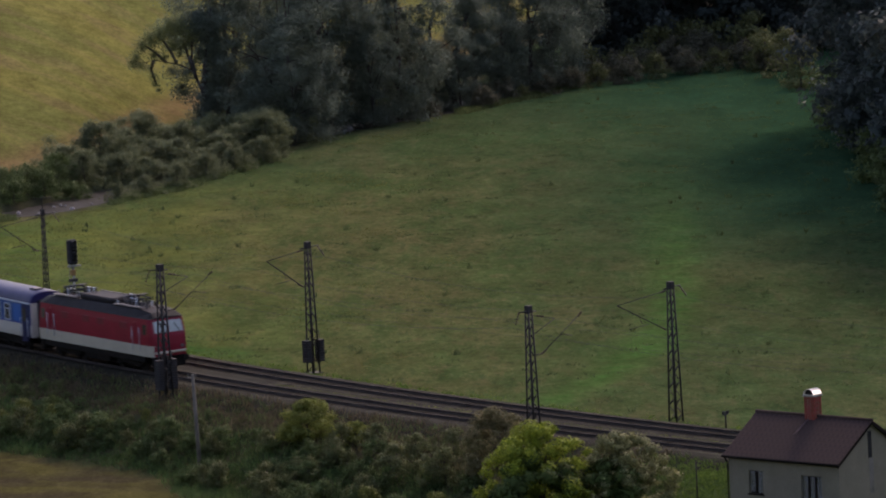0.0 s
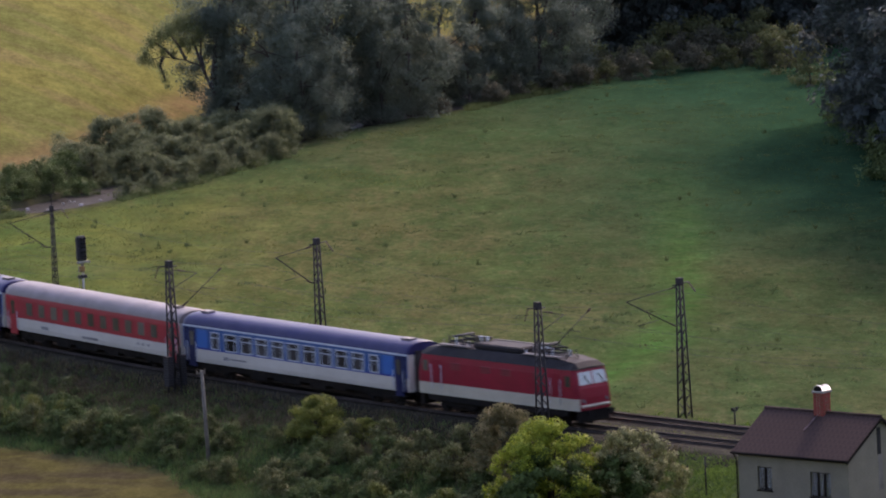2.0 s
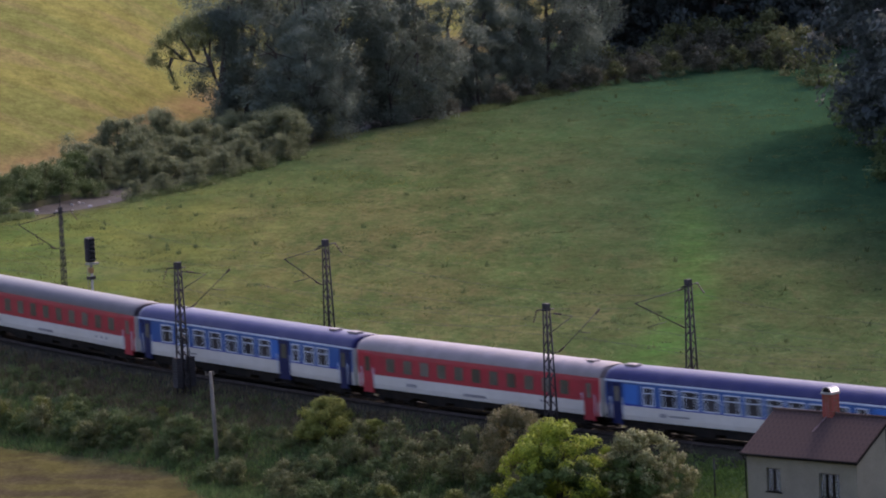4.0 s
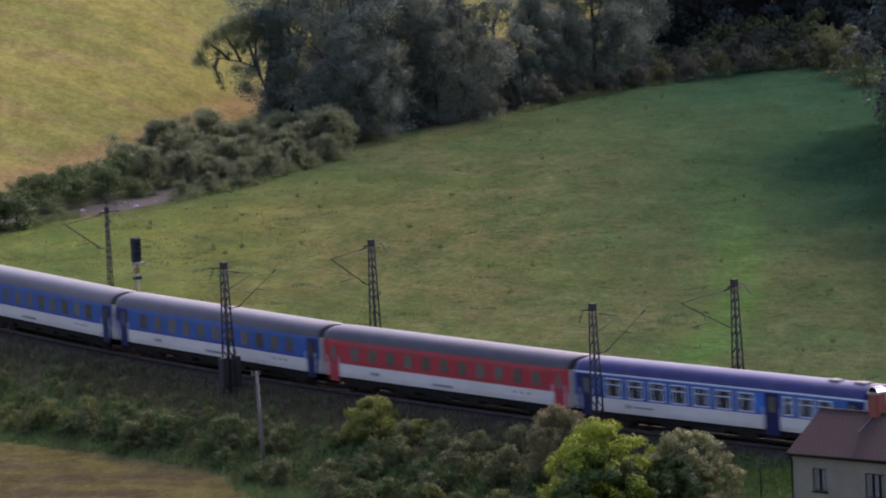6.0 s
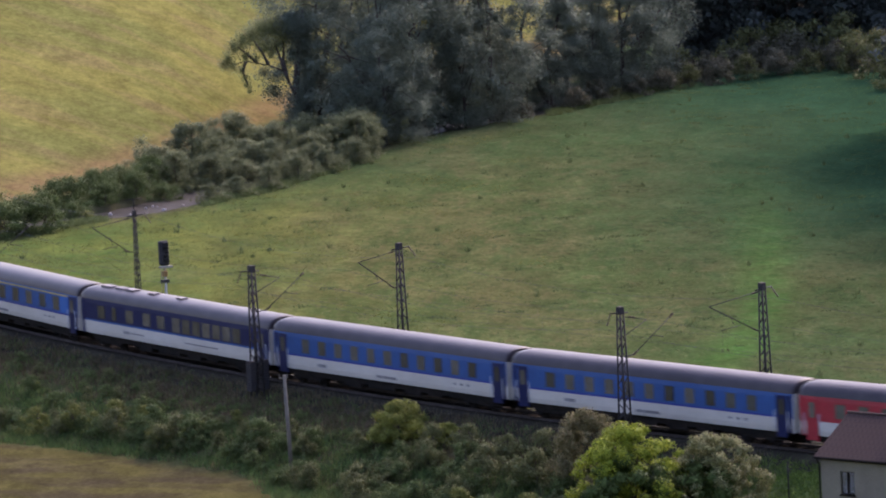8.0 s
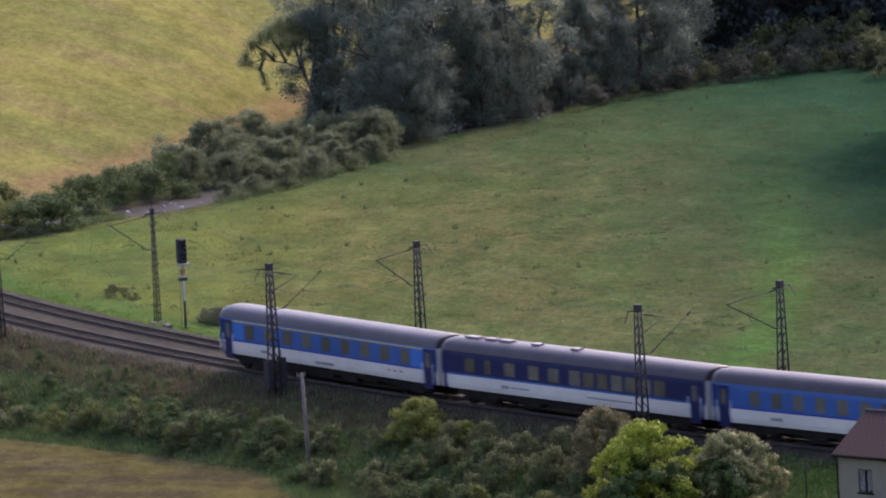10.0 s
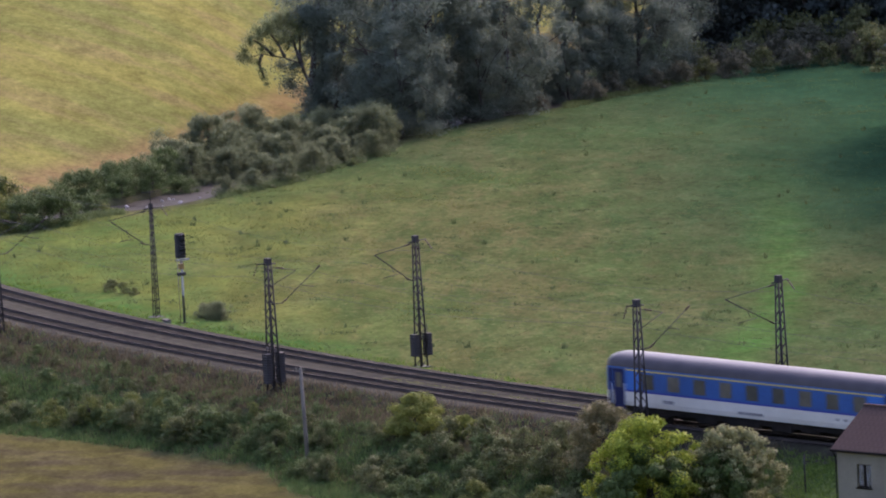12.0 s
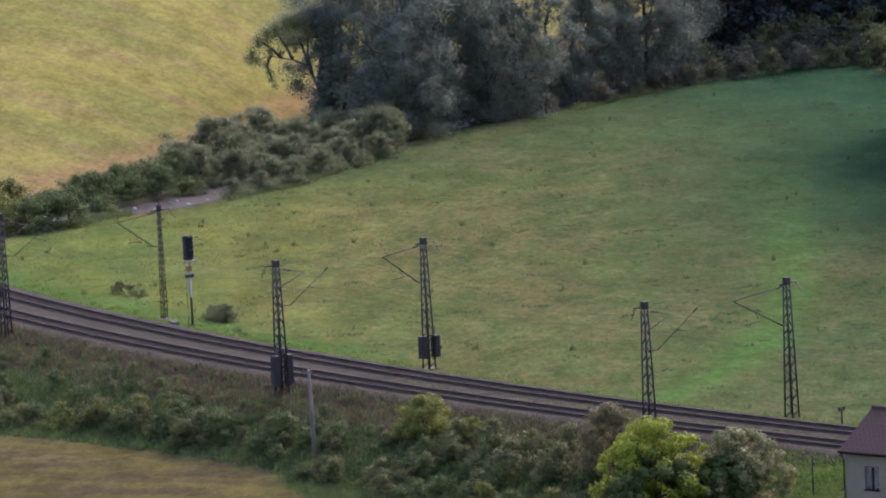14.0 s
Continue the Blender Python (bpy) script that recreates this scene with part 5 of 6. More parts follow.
def limbs(trunk_pts, r0, tips, rg):
    """A bent tapered trunk with limbs towards the tips."""
    bm = B()
    P = [Vector(p) for p in trunk_pts]
    n = len(P) - 1
    for i in range(n):
        rod(bm, P[i], P[i + 1], r0 * (1 - 0.75 * i / n), r0 * (1 - 0.75 * (i + 1) / n), 6, False)
    for tip in tips:
        tip = Vector(tip)
        i = int(rg.integers(max(1, n // 3), n + 1))
        a = P[i]
        mid = a.lerp(tip, 0.5) + Vector((rg.normal() * 0.3, rg.normal() * 0.3, 0.25 * (tip - a).length * 0.5))
        ra = r0 * (1 - 0.75 * i / n) * 0.55
        rod(bm, a, mid, ra, ra * 0.6, 5, False)
        rod(bm, mid, tip, ra * 0.6, ra * 0.2, 4, False)
    return bm


def tree(label, height, width, leaf, count, size, seed, base=0.25, trunk=0.28, lean=(0, 0), clumps=60, clump_r=(0.7, 1.5), shape="round", category="tree", group="", bark="bark", flat=0.75, name="tree", wob=1.0, tight=0.55):
    rg = np.random.default_rng(seed)
    t = thing(name, None, label, category, group)
    H, W = height, width / 2
    n = 7
    pts = [(lean[0] * (i / n) ** 1.5 + rg.normal() * 0.12 * i / n, lean[1] * (i / n) ** 1.5 + rg.normal() * 0.12 * i / n, H * 0.86 * i / n) for i in range(n + 1)]
    C_, R_ = [], []
    ph = rg.random(6) * 6.28
    while len(C_) < clumps:
        f = rg.random()
        z = H * (base + (0.97 - base) * f)
        if shape == "cone":
            lim = W * (1.05 - f) * (0.85 + 0.3 * rg.random())
        elif shape == "shrub":
            lim = W * math.sqrt(max(0.05, 1 - f ** 2.2))
        else:
            lim = W * math.sqrt(max(0.06, 1 - (2 * f - 0.9) ** 2 * 0.85))
        a = rg.random() * 6.283
        lim *= 1 + wob * (0.22 * math.sin(2 * a + ph[0] + 3 * f) + 0.16 * math.sin(3 * a + ph[1] + 7 * f) + 0.10 * math.sin(5 * a + ph[2] + 13 * f))
        q = rg.random() ** 0.45 * lim
        k = z / (H * 0.86)
        C_.append((q * math.cos(a) + lean[0] * min(1, k) ** 1.5, q * math.sin(a) + lean[1] * min(1, k) ** 1.5, z))
        R_.append(rg.uniform(*clump_r) * (0.6 if shape == "cone" else 1))
    tips = [C_[i] for i in rg.choice(len(C_), min(len(C_), 18), replace=False)]
    tips = [p for p in tips if p[2] > H * 0.22]
    part("trunk", limbs(pts, trunk, tips, rg), bark, t)
    V, F, N = leaf_mesh("crown", C_, R_, count, size, seed + 1, flat, shell_bias=tight)
    V[:, 2] = np.maximum(V[:, 2], 0.05)
    raw("crown", V, F, leaf, t, normals=N)
    return t


def put(proto, x, y, turn=0.0, scale=1.0, z=None, first=False, label=""):
    zz = float(ground_z(x, y)) - 0.08 if z is None else z
    m = pose(x, y, zz, 0, 0, turn) @ Matrix.Scale(scale, 4)
    if first:
        proto.matrix_basis = m
        return proto
    o = copy_thing(proto, pose(x, y, zz, 0, 0, turn))
    o.scale = (scale, scale, scale)
    o.matrix_basis = m
    if label:
        o["label"] = label
    return o


class Kind:
    """A few variants of one plant; the first use places the model itself, later ones copy it."""
    def __init__(self, makers):
        self.makers, self.made, self.n = makers, [None] * len(makers), 0

    def add(self, x, y, turn=None, scale=1.0, which=None, z=None):
        i = self.n % len(self.makers) if which is None else which
        self.n += 1
        turn = (self.n * 137.5) % 360 if turn is None else turn
        if self.made[i] is None:
            self.made[i] = self.makers[i]()
            return put(self.made[i], x, y, turn, scale, z, True)
        return put(self.made[i], x, y, turn, scale, z)


G1, G2, G3, G4 = "trees along the stream", "shrubs along the stream", "trees of the wood", "shrubs on the railway bank"
alders = Kind([lambda k=k: tree("tall dark alder on the stream bank", 19 - 2 * (k % 2), 11 + k, "alder", 42000, 0.118, 100 + k, base=0.08, trunk=0.34, clumps=110, clump_r=(0.8, 2.4), tight=0.05, group=G1, lean=(0.8 * (k - 1), 0.4)) for k in range(3)])
willows = Kind([lambda k=k: tree("grey-green willow shrub on the stream bank", 6.2 - 0.6 * k, 8.0, "willow", 24000, 0.088, 120 + k, base=0.02, trunk=0.14, clumps=150, clump_r=(0.3, 1.1), tight=0.0, wob=1.8, shape="shrub", group=G2, category="shrub", name="shrub") for k in range(3)])
brambles = Kind([lambda k=k: tree("dark green low bramble bush thicket", 2.2 + 0.3 * k, 3.6, "bramble", 3300, 0.098, 140 + k, base=0.0, trunk=0.05, clumps=40, clump_r=(0.25, 0.95), tight=0.05, wob=1.5, shape="shrub", group=G4, category="bush", name="bush") for k in range(3)])
mossy = Kind([lambda k=k: tree("mossy green rounded leafy shrub", 2.8 + 0.4 * k, 3.6, "mossy", 5400, 0.085, 150 + k, base=0.02, trunk=0.06, clumps=46, clump_r=(0.25, 0.95), tight=0.05, wob=1.5, shape="shrub", group=G4, category="shrub", name="shrub") for k in range(3)])
olives = Kind([lambda k=k: tree("olive-brown straggly shrub on the bank", 2.6 + 0.4 * k, 3.2, "olive", 3300, 0.094, 160 + k, base=0.02, trunk=0.06, clumps=40, clump_r=(0.25, 0.95), tight=0.05, wob=1.5, shape="shrub", group=G4, category="shrub", name="shrub") for k in range(3)])
thickets = Kind([lambda k=k: tree("dark green low thicket on the stream bank", 2.3 + 0.3 * k, 3.8, "bramble", 11000, 0.050, 210 + k, base=0.0, trunk=0.05, clumps=70, clump_r=(0.2, 0.75), tight=0.0, wob=1.3, shape="shrub", group=G2, category="bush", name="bush") for k in range(2)])
russets = Kind([lambda k=k: tree("russet leafy shrub at the meadow's edge", 3.0 + 0.5 * k, 4.0, "russet", 5200, 0.10, 170 + k, base=0.0, trunk=0.06, clumps=40, clump_r=(0.3, 0.95), tight=0.25, shape="shrub", category="shrub", group="shrubs at the wood's edge", name="shrub") for k in range(2)])
woods = Kind([lambda k=k: tree("dark leafy tree of the hillside wood", 17 + 2 * k, 10.5, "wood_leaf", 10000, 0.24, 180 + k, base=0.04, trunk=0.3, clumps=100, clump_r=(0.8, 2.2), tight=0.25, group=G3) for k in range(3)])
conifers = Kind([lambda k=k: tree("dark narrow conifer of the hillside wood", 19 + 2 * k, 6.5, "conifer", 5000, 0.32, 190 + k, base=0.06, trunk=0.24, clumps=95, clump_r=(1.0, 1.7), shape="cone", group=G3, flat=0.5) for k in range(2)])

rnd = random.Random(7)
# alders behind and along the stream
for x, y, sc in ((-8.5, 607, 0.85), (-3.0, 601, 1.0), (1.0, 608, 1.05), (4.0, 616, 1.0), (7.5, 613, 0.95), (-6, 618, 1.05), (0, 626, 1.1), (-2.5, 595.5, 0.62), (5, 606.5, 0.55)):
    alders.add(x, y, scale=sc)
# willows on the near and far bank
for x, y, sc in ((-17.5, 569.0, 0.70), (-13.0, 574.5, 0.84), (-9.0, 582, 0.88), (-5.5, 589, 0.88), (-12.5, 583, 0.82), (-19.5, 575, 0.97), (-16, 583, 0.78), (-9.5, 592, 0.78), (-22.5, 571, 0.66), (-4.0, 596, 0.79), (-15.2, 570, 0.66), (-11, 578, 0.70), (-7.4, 585, 0.75), (-14.5, 577, 0.75), (-18, 579, 0.75), (-20.8, 567.5, 0.53), (-6.0, 597, 0.84), (-15.8, 565.5, 0.44), (-12.4, 570.5, 0.53), (-9.0, 577.5, 0.62), (-17.6, 563.5, 0.37), (-5.0, 585.5, 0.66)):
    willows.add(x, y, scale=sc)
# a fringe of young willows along the meadow's edge
for x, y, sc in ((-17.6, 556.0, 0.28), (-15.2, 559.6, 0.34), (-12.7, 564.2, 0.36), (-10.2, 569.8, 0.40), (-7.8, 575.0, 0.42), (-5.2, 580.5, 0.40)):
    willows.add(x, y, scale=sc)
# low growth on the far bank to the left
for x, y, sc in ((-25.5, 562, 1.2), (-27.5, 559, 1.1), (-29.5, 555, 1.2), (-23.0, 565.5, 1.2), (-26.5, 556.5, 0.9), (-31, 555, 0.9), (-28, 563, 0.9), (-24, 560, 0.9), (-21.5, 562.0, 0.9), (-29.0, 551.5, 0.8)):
    thickets.add(x, y, scale=sc)
for x, y, sc in ((-32.2, 536.8, 1.45), (-30.7, 538.2, 1.25), (-33.9, 535.2, 1.25)):
    thickets.add(x, y, scale=sc)
for x, y, sc in ((-36.0, 545.5, 1.2), (-36.5, 541, 1.3), (-38.5, 538, 1.4), (-40.5, 541, 1.6), (-34.6, 538, 0.8), (-36.0, 534, 0.8), (-33, 539.5, 0.5), (-27.8, 549.5, 0.6)):
    mossy.add(x, y, scale=sc)
# trees and scrub at the far end of the meadow
for x, y, sc in ((8.6, 621, 0.38), (11.2, 624, 0.42), (13.4, 622, 0.46), (15.2, 627, 0.62), (18.0, 631, 0.72), (20.6, 634, 0.78), (23.0, 638, 0.9)):
    alders.add(x, y, scale=sc)
for x, y, sc in ((15.5, 618.5, 0.7), (17.8, 624.0, 0.7), (22.5, 634.5, 1.0), (24.6, 637.5, 1.1), (27.0, 640.0, 1.2), (29.5, 642, 1.0), (32.0, 645.5, 1.2), (35, 646.5, 1.0), (38.0, 649, 1.2), (20.6, 630, 0.6), (10.6, 613.5, 0.55)):
    russets.add(x, y, scale=sc)
for x, y, sc in ((30.5, 644, 1.4), (34.0, 649.5, 1.8), (37, 652, 1.8), (40.5, 652, 1.6), (43.5, 650, 1.6), (26, 643, 1.4), (44, 641, 1.5), (45.5, 632, 1.5), (46, 622, 1.4)):
    olives.add(x, y, scale=sc)
for x, y, sc in ((19.5, 625.5, 0.5), (22, 628, 0.6), (24.5, 630.5, 0.7), (27, 632.5, 0.75), (30, 635, 0.8), (33, 637.5, 0.8), (36, 640, 0.85), (39, 642, 0.9), (42, 644.5, 0.9), (44.5, 640, 0.9)):
    (olives if int(x) % 2 else russets).add(x, y, scale=sc)
# the wood on the slope
for i in range(30):
    y = 462 + 5.2 * i * 0.82 + rnd.uniform(-2, 2)
    e = float(wood_edge(y))
    for j in range(2):
        x = e + 2.5 + 7.5 * j + rnd.uniform(-1.5, 1.5)
        (conifers if rnd.random() < 0.35 else woods).add(x, y + rnd.uniform(-1.5, 1.5), scale=rnd.uniform(1.0, 1.4))
for i in range(18):
    y = 496 + 8 * i
    e = float(wood_edge(y))
    brambles.add(e + rnd.uniform(-2.0, 0.5), y, scale=rnd.uniform(0.9, 1.5))
for i in range(16):
    x = 25.5 + 3.4 * i
    for j in range(2):
        (woods if rnd.random() < 0.7 else conifers).add(x + rnd.uniform(-1.5, 1.5), 656 + 9 * j + 0.6 * i + rnd.uniform(-2, 2), scale=rnd.uniform(0.85, 1.15))


def overhanging_tree():
    """The stream-side tree with one limb reaching far out over the field."""
    rg = np.random.default_rng(55)
    x0, y0 = -10.4, 604.0
    z0 = float(ground_z(x0, y0)) - 0.1
    t = thing("tree", pose(x0, y0, z0), "leaning tree with one long limb out over the field", "tree", G1)
    bm = B()
    trunk = [(0, 0, 0), (0.1, 0, 2.5), (-0.2, 0, 5.0), (0.2, 0, 8), (0.8, 0, 12)]
    for a, b, r0, r1 in zip(trunk[:-1], trunk[1:], (0.40, 0.34, 0.28, 0.2), (0.34, 0.28, 0.2, 0.1)):
        rod(bm, a, b, r0, r1, 8)
    arms = [[(-0.1, 0, 3.6), (-0.75, 0, 5.3), (-1.2, 0, 6.4), (-2.6, 0, 7.0), (-4.7, 0, 7.45), (-5.8, 0, 7.2)], [(-1.2, 0, 6.4), (-1.5, 0.2, 7.6), (-1.9, 0.3, 9.0)],
            [(-0.9, 0, 5.6), (-1.2, 0.2, 7.4), (-1.1, 0.3, 9.0)], [(-2.6, 0, 7.0), (-3.1, 0, 8.2), (-3.9, 0.2, 9.4)], [(-4.7, 0, 7.45), (-5.0, 0, 6.6), (-4.6, 0, 5.2)],
            [(-0.1, 0, 4.2), (0.25, 0, 6.8), (0.1, 0.2, 9.4)], [(-3.6, 0, 7.2), (-4.6, 0.1, 8.2), (-5.4, 0.2, 8.8)]]
    for arm in arms:
        r = 0.17
        for a, b in zip(arm[:-1], arm[1:]):
            rod(bm, a, b, r, r * 0.72, 6)
            r *= 0.72
    part("trunk", bm, "bark", t)
    lobes = [(-6.3, 0, 8.0, 0.8), (-6.7, 0.2, 7.4, 0.55), (-5.9, 0, 7.3, 0.6), (-5.7, 0.2, 9.1, 0.85), (-4.9, 0, 9.8, 0.95), (-4.0, 0.3, 10.3, 1.15), (-3.0, 0, 11.0, 1.15), (-2.1, 0.2, 11.1, 1.3), (-2.9, 0.3, 9.0, 0.8),
             (-1.9, 0.3, 9.0, 0.7), (-1.2, 0, 10.1, 1.0), (-4.7, 0, 8.1, 0.6), (-3.7, 0.1, 7.9, 0.5), (-5.1, 0, 6.8, 0.38), (-4.85, 0, 6.1, 0.42), (-4.6, 0, 5.4, 0.40), (-4.35, 0, 4.8, 0.32),
             (-0.6, 0.2, 11.6, 1.4), (0.6, 0, 11.0, 1.4), (1.0, 0, 9.2, 1.3), (1.2, 0.3, 7.6, 1.2), (1.0, -0.3, 5.8, 1.2), (0.9, -0.4, 4.4, 1.2), (0.2, -0.5, 3.4, 1.0), (0.0, -0.6, 2.2, 1.1), (0.7, -0.6, 1.2, 1.3),
             (-0.4, 0, 8.3, 0.4), (-0.9, 0.2, 7.3, 0.3), (-2.3, 0.1, 8.0, 0.35)]
    for nm, leaf, some, count, seed in (("crown", "pale_tree", [q for q in lobes if q[0] < -0.7], 15000, 56), ("heart_crown", "alder", [q for q in lobes if q[0] >= -0.7], 26000, 57)):
        V, F, N = leaf_mesh(nm, [q[:3] for q in some], [q[3] * 1.35 for q in some], count, 0.072 if seed == 56 else 0.10, seed, 0.85, droop=0.6, shell_bias=0.0)
        raw(nm, V, F, leaf, t, normals=N)


overhanging_tree()


def bent_tree():
    """The old tree whose bent limbs stand against the bright field."""
    x0, y0 = 13.2, 624.0
    z0 = float(ground_z(x0, y0)) - 0.1
    t = thing("tree", pose(x0, y0, z0), "old tree with thick bent limbs above the stream", "tree", G1)
    bm = B()
    paths = [[(0, 0, 0), (-0.4, 0, 2.4), (-1.3, 0, 4.6), (-2.3, 0, 6.6), (-4.0, 0, 7.7), (-5.8, 0, 7.2), (-7.0, 0, 6.4)], [(-2.3, 0, 6.6), (-2.4, 0.2, 8.8), (-1.6, 0.3, 11.5)], [(-4.0, 0, 7.7), (-4.6, 0.2, 9.6), (-5.8, 0.3, 12)], [(-1.3, 0, 4.6), (0.4, 0.2, 7.2), (1.4, 0.2, 10.5)]]
    for path, r in zip(paths, (0.36, 0.2, 0.18, 0.24)):
        for p, q in zip(path[:-1], path[1:]):
            rod(bm, p, q, r, r * 0.84, 7)
            r *= 0.84
    part("trunk", bm, "bark", t)
    C_ = [(-1.6, 0.3, 12), (-2.6, 0, 13), (-5.8, 0.3, 12.4), (-6.6, 0, 11.2), (-4.4, 0, 13.2), (1.4, 0.2, 11), (2.2, 0, 9.4), (2.6, 0, 7.4), (1.4, 0, 12.6), (-7.0, 0.2, 6.6), (-6.2, 0, 7.9), (-3.2, 0, 10.9), (0.2, 0, 9.4), (2.4, 0, 5.2), (-0.4, 0.3, 13.4)]
    R_ = [1.0, 1.1, 1.0, 0.9, 1.0, 1.3, 1.3, 1.3, 1.2, 0.5, 0.5, 0.6, 0.8, 1.2, 1.2]
    V, F, N = leaf_mesh("crown", C_, R_, 15000, 0.11, 78, 0.8)
    raw("crown", V, F, "alder", t, normals=N)


bent_tree()

# ---- trees and shrubs in front of the line ----
lime = tree("bright yellow-green young tree below the bank", 7.2, 6.6, "lime", 42000, 0.080, 201, base=0.06, trunk=0.16, clumps=230, clump_r=(0.25, 0.70), wob=0.12, category="tree", group="trees before the line")
put(lime, 12.0, 386.5, 20, 1.08, first=True)
silver = tree("silver-green loose-leaved tree below the bank", 6.3, 6.2, "silver", 32000, 0.075, 202, base=0.06, trunk=0.14, clumps=190, clump_r=(0.22, 0.62), wob=0.6, category="tree", group="trees before the line")
put(silver, 17.0, 387.0, 75, 0.98, first=True)


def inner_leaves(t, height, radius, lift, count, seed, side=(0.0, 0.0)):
    """Dark green leaves that paint the shade on a crown's near, lower side."""
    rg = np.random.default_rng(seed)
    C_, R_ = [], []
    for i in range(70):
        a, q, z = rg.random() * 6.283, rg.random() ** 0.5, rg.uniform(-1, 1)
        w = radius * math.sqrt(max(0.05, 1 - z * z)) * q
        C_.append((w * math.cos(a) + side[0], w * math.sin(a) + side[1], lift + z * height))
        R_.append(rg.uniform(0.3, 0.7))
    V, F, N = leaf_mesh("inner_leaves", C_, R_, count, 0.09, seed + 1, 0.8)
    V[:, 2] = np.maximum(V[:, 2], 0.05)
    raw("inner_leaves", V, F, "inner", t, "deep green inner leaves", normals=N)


# shifted towards the viewer, where the backlit crowns would be in shade
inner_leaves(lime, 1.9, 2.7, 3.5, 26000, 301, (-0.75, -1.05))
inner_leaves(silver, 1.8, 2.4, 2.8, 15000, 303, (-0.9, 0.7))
tan_shrub = tree("olive feathery shrub at the track's edge", 4.2, 5.0, "straw", 20000, 0.062, 203, base=0.04, trunk=0.09, clumps=110, clump_r=(0.22, 0.6), shape="shrub", category="shrub", name="shrub")
put(tan_shrub, 9.9, 401.5, 0, 1.15, first=True)
round_bush = tree("rounded yellow-green bush on the bank", 3.2, 5.4, "round", 19000, 0.075, 204, base=0.02, trunk=0.08, clumps=110, clump_r=(0.3, 0.7), shape="shrub", category="bush", name="bush")
put(round_bush, -1.8, 418.6, 0, 0.82, first=True)
put(round_bush, 1.2, 415.5, 130, 0.40, label="small yellow-green bush beside the rounded bush")
for s, d, sc in ((-50.6, 12.0, 0.20), (-49.6, 12.2, 0.24), (-48.5, 12.1, 0.22), (-47.6, 11.9, 0.16)):
    p = at(s, d)
    willows.add(p.x, p.y, scale=sc)
for s, d, sc in ((-70.0, 13.0, 0.34), (-68.2, 13.2, 0.30), (-66.6, 13.3, 0.26), (-71.8, 13.4, 0.26)):
    p = at(s, d)
    olives.add(p.x, p.y, scale=sc)
# the bank's thicket
for i in range(230):
    s = rnd.uniform(-62, 36)
    d = rnd.uniform(-float(np.interp(s, CROP_S, CROP_D)) + 1.2, -5.0) if s < 5 else rnd.uniform(-14.0, -5.0)
    p = at(s, d)
    kind = rnd.choices((brambles, olives, mossy), (0.50, 0.40, 0.10))[0]
    kind.add(p.x, p.y, scale=rnd.uniform(0.40, 0.75) * (0.45 if d > -7.5 else 0.9))


for s, d, sc in ((20.5, -6.0, 0.62), (17.5, -6.4, 0.60), (14.0, -6.6, 0.66), (10.5, -6.8, 0.55), (22.5, -8.5, 0.9), (18.5, -9.0, 0.85), (33.0, -6.0, 0.5)):
    p = at(s, d)
    olives.add(p.x, p.y, scale=sc)


for s, d, sc in ((40.6, -10.6, 0.42), (42.4, -11.6, 0.5), (38.6, -12.2, 0.55), (44.2, -10.8, 0.40), (41.0, -13.0, 0.6)):
    p = at(s, d)
    brambles.add(p.x, p.y, scale=sc)


# ---- grass, weeds and dry stalks ----
def tufts(name, label, material, pts, blades, height, spread, seed, width=1.0):
    rg = np.random.default_rng(seed)
    n = len(pts)
    base = np.repeat(pts, blades, 0) + np.c_[rg.normal(size=(n * blades, 2)) * spread, np.zeros(n * blades)]
    h = height * rg.uniform(0.5, 1.3, n * blades)
    a = rg.random(n * blades) * 6.283
    lean = rg.normal(size=(n * blades, 2)) * 0.35
    w = (0.05 + 0.06 * rg.random(n * blades)) * width
    dx = np.c_[np.cos(a) * w, np.sin(a) * w, np.zeros(len(a))]
    tip = base + np.c_[lean * h[:, None], h]
    V = np.stack([base - dx, base + dx, tip], 1).reshape(-1, 3)
    F = np.arange(3 * len(base)).reshape(-1, 3)
    return tagged(raw(name, V, F, material), label, "grass", kind="stuff")


def scatter(n, seed, test, box_):
    rg = np.random.default_rng(seed)
    x = rg.uniform(box_[0], box_[1], n)
    y = rg.uniform(box_[2], box_[3], n)
    ok = test(x, y)
    x, y = x[ok], y[ok]
    d = sd(x, y)[1]
    bed = np.interp(d, [-4.4, -3.2, -2.3, -1.8, 2.3, 6.0, 6.4, 7.6], [-1.15, -0.66, -0.27, -0.2, -0.24, -0.2, -0.24, -0.95])
    z = np.where((d > -4.4) & (d < 7.6), np.maximum(ground_z(x, y), bed), ground_z(x, y))
    return np.c_[x, y, z - 0.03]


def in_meadow(x, y):
    s, d = sd(x, y)
    e, side = line_dist(RIVER, x, y)
    return (d > 8.2) & (e * side < -1.0) & (x < wood_edge(y)) & (np.abs(x) < y * 0.078 + 4)


def patchy(x, y):
    return np.sin(x * 0.41 + 2 * np.sin(y * 0.13)) * np.sin(y * 0.29 + np.sin(x * 0.2)) > 0.12


tufts("meadow_grass", "uneven olive-green meadow grass", "grass", scatter(24000, 11, lambda x, y: in_meadow(x, y) & (line_dist(LUSH, x, y)[0] > 1.5), (-48, 52, 404, 655)), 9, 0.07, 0.45, 12, 0.6)
tufts("meadow_grass", "yellowing tufts in the meadow", "gold", scatter(30000, 41, lambda x, y: in_meadow(x, y) & (np.sin(x * 0.33 + 1.7 * np.sin(y * 0.09)) * np.sin(y * 0.17 + np.sin(x * 0.25)) > 1.7 * smooth(-30, 20, x) - 0.65), (-48, 52, 404, 655)), 12, 0.09, 0.55, 42, 0.6)
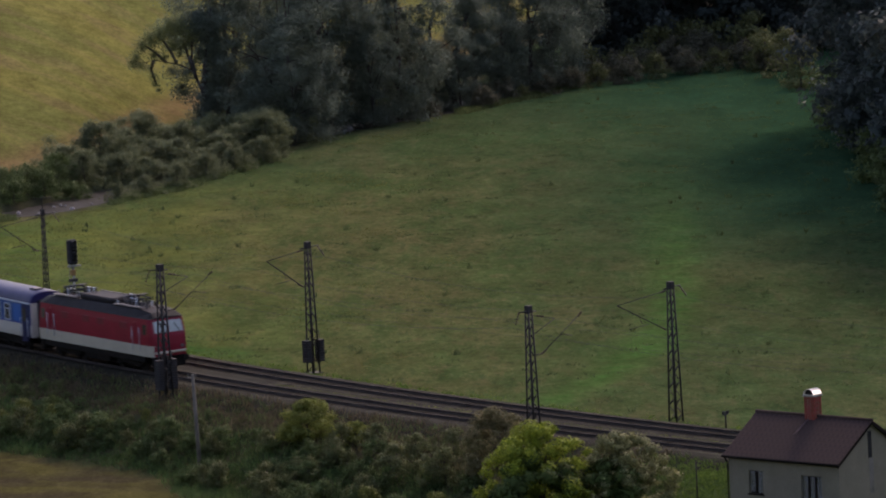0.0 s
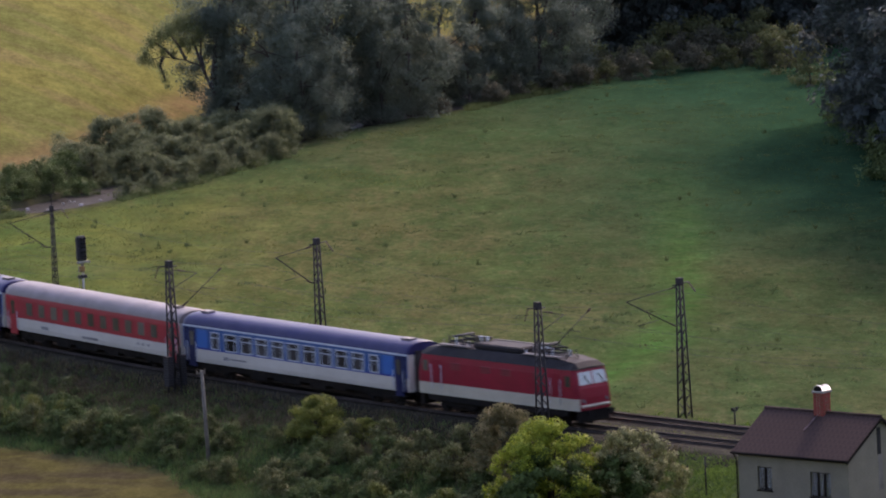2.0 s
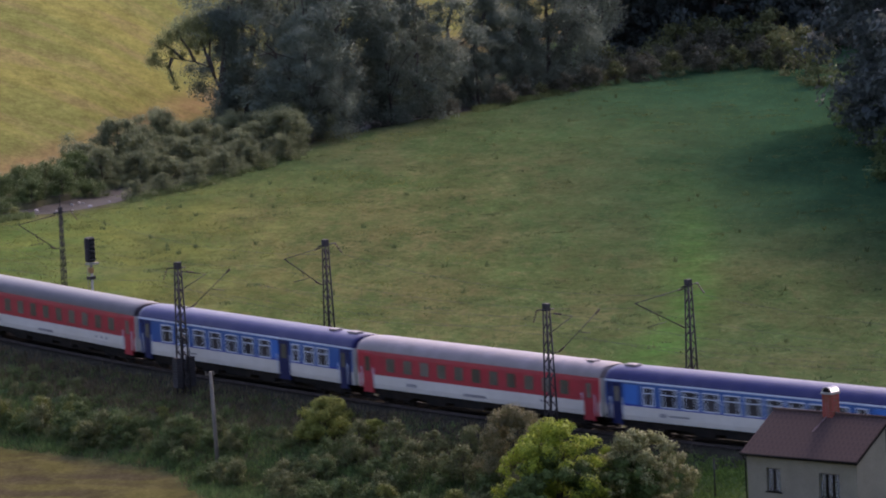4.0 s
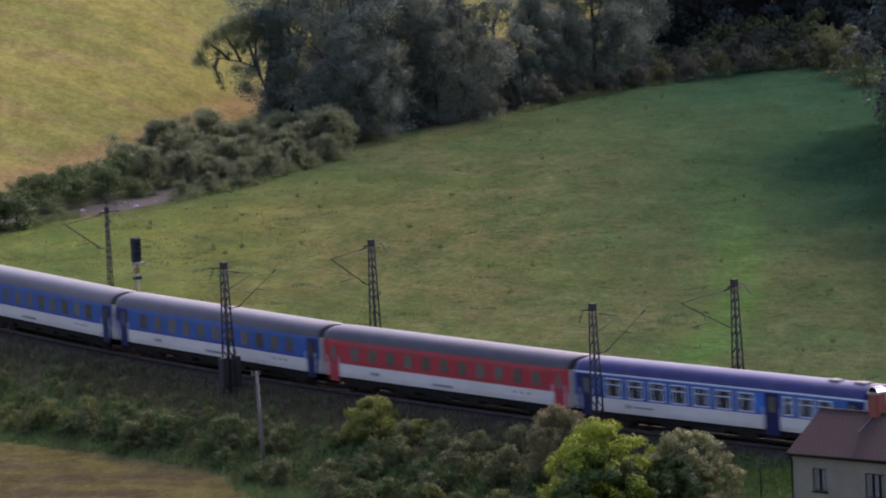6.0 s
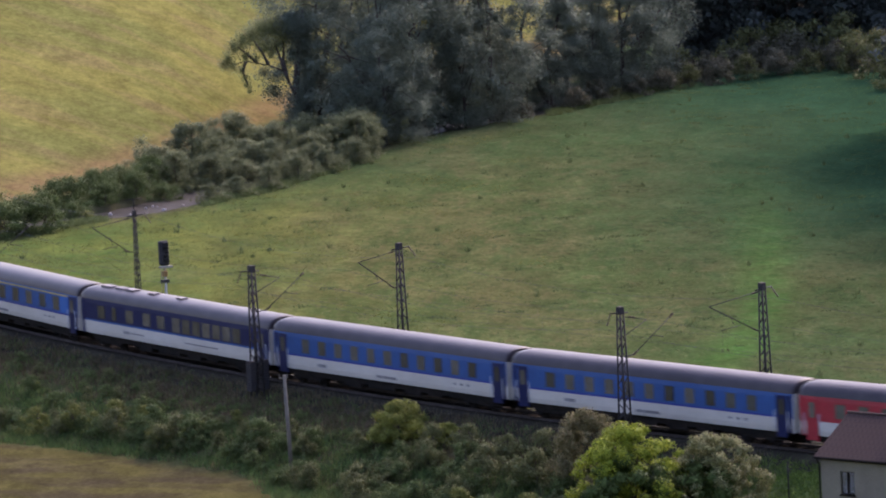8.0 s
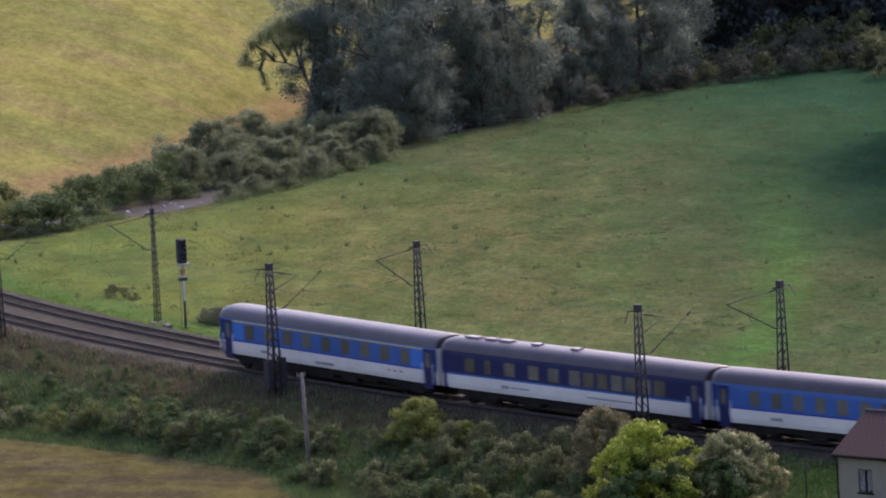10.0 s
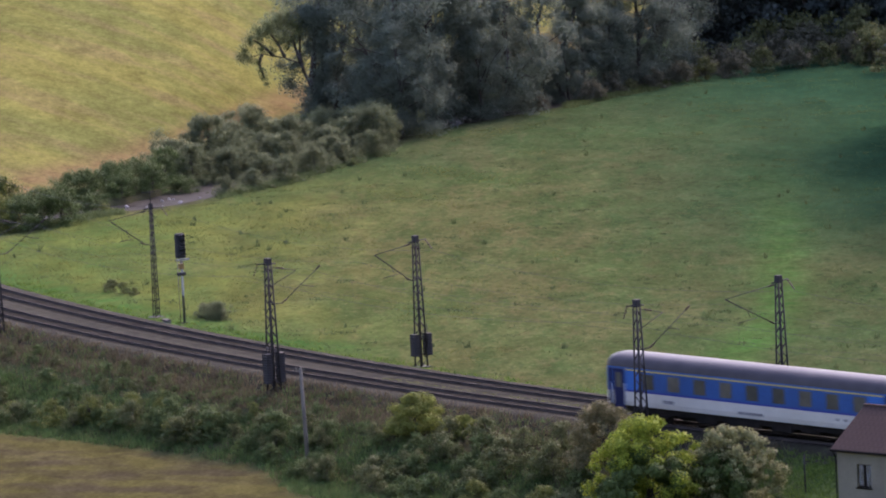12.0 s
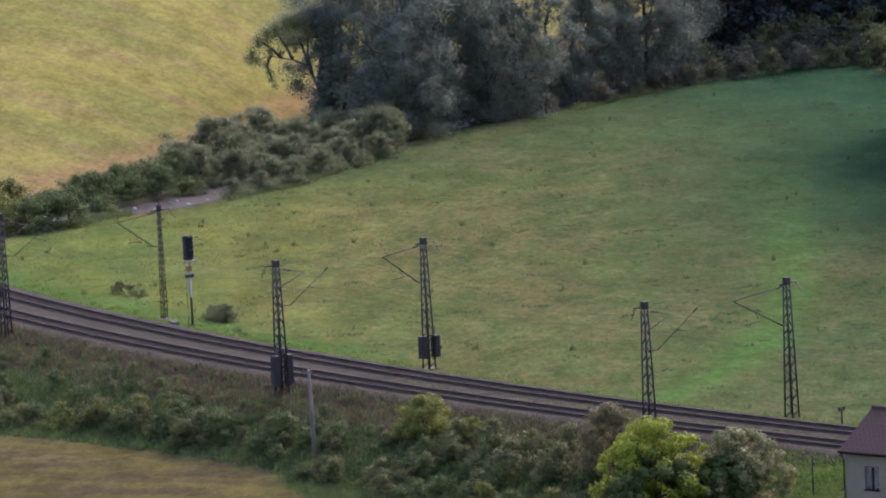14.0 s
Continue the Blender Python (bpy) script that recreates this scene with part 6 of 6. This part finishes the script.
tufts("meadow_weeds", "dark weed clumps standing in the meadow", "weed", scatter(2200, 13, lambda x, y: in_meadow(x, y) & patchy(x, y), (-48, 52, 404, 655)), 26, 0.15, 0.38, 14, 0.7)
tufts("tall_weeds", "single tall dead weed stalks in the meadow", "weed", scatter(130, 15, in_meadow, (-48, 52, 404, 655)), 14, 0.5, 0.12, 16, 0.5)


def on_bank(x, y):
    s, d = sd(x, y)
    return (d < -2.5) & (-d < np.minimum(np.interp(s, CROP_S, CROP_D) - 0.3, 16)) & (s > -66) & (s < 40)


tufts("bank_scrub", "low brown scrub and dead stalks below the track", "scrub", scatter(60000, 27, lambda x, y: (sd(x, y)[1] < -2.2) & (sd(x, y)[1] > -6.5) & (sd(x, y)[0] > -64) & (sd(x, y)[0] < 37), (-48, 48, 372, 500)), 12, 0.36, 0.30, 28, 0.4)
tufts("yard_grass", "fresh green grass beside the house", "fresh", scatter(30000, 29, lambda x, y: (sd(x, y)[1] < -2.6) & (sd(x, y)[1] > -24) & (sd(x, y)[0] > 35), (8, 36, 366, 410)), 6, 0.18, 0.15, 30, 0.5)
tufts("bank_grass", "dry and green grass on the railway bank", "dry", scatter(9000, 17, on_bank, (-40, 40, 372, 490)), 14, 0.32, 0.3, 18, 0.4)
tufts("bank_grass", "lush dark green grass low on the railway bank", "low_green", scatter(60000, 43, lambda x, y: on_bank(x, y) & (sd(x, y)[1] < -7.4), (-40, 40, 372, 490)), 14, 0.36, 0.35, 44, 0.4)
tufts("bank_grass", "green grass on the railway bank", "bramble", scatter(20000, 19, on_bank, (-40, 40, 372, 490)), 14, 0.36, 0.35, 20, 0.4)


def on_verge(x, y):
    s, d = sd(x, y)
    return (d > 6.35) & (d < 9.6) & (s > -80) & (s < 60)


tufts("verge_grass", "short grass along the ballast", "verge", scatter(30000, 21, on_verge, (-48, 48, 380, 520)), 8, 0.20, 0.2, 22, 0.6)
tufts("track_weeds", "low weeds between the two tracks", "mossy", scatter(200000, 23, lambda x, y: (np.abs(sd(x, y)[1] - 2.07) < 0.62) & (patchy(x, y) | (sd(x, y)[0] > -8)), (-48, 48, 380, 520)), 4, 0.10, 0.10, 24, 0.6)


def by_stream(x, y):
    e, side = line_dist(RIVER, x, y)
    return (np.abs(e * side + 0.3) < 1.3) & (x > -34) & (x < 24) & ((x < -26) | ((x > -18) & (x < -4)) | (x > 13))


tufts("bank_reeds", "olive stalks fringing the stream bank", "weed", scatter(60000, 31, by_stream, (-36, 26, 536, 640)), 12, 0.40, 0.25, 32, 0.5)
# ---- sleepers, each an object on one shared mesh near the camera's stretch ----
def sleepers(t, d0):
    base = None
    far = []
    k = 0
    for i in range(int(600 / 0.62)):
        s = -268 + 0.62 * i
        if -66 < s < 62:
            m = on_track(s, d0, -0.17, 0.25 * math.sin(i * 1.7))
            if base is None:
                base = part("sleeper", box(B(), -0.13, 0.13, -1.3, 1.3, -0.16, 0.0), "sleeper", t)
                base.matrix_basis = m
            else:
                again(base, "sleeper", t, m)
        else:
            far.append(on_track(s, d0, -0.17))
    V, F = [], []
    cube = [(-0.13, -1.3, -0.16), (0.13, -1.3, -0.16), (0.13, 1.3, -0.16), (-0.13, 1.3, -0.16), (-0.13, -1.3, 0.0), (0.13, -1.3, 0.0), (0.13, 1.3, 0.0), (-0.13, 1.3, 0.0)]
    for m in far:
        j = len(V)
        V += [(m @ Vector(c))[:] for c in cube]
        F += [[j + q for q in f] for f in ((4, 5, 6, 7), (0, 1, 5, 4), (1, 2, 6, 5), (2, 3, 7, 6), (3, 0, 4, 7))]
    o = raw("distant_sleepers", V, F, "sleeper", t)
    o["kind"] = "stuff"


for t_, d_ in zip(tracks, (0.0, 4.15)):
    sleepers(t_, d_)

motions()
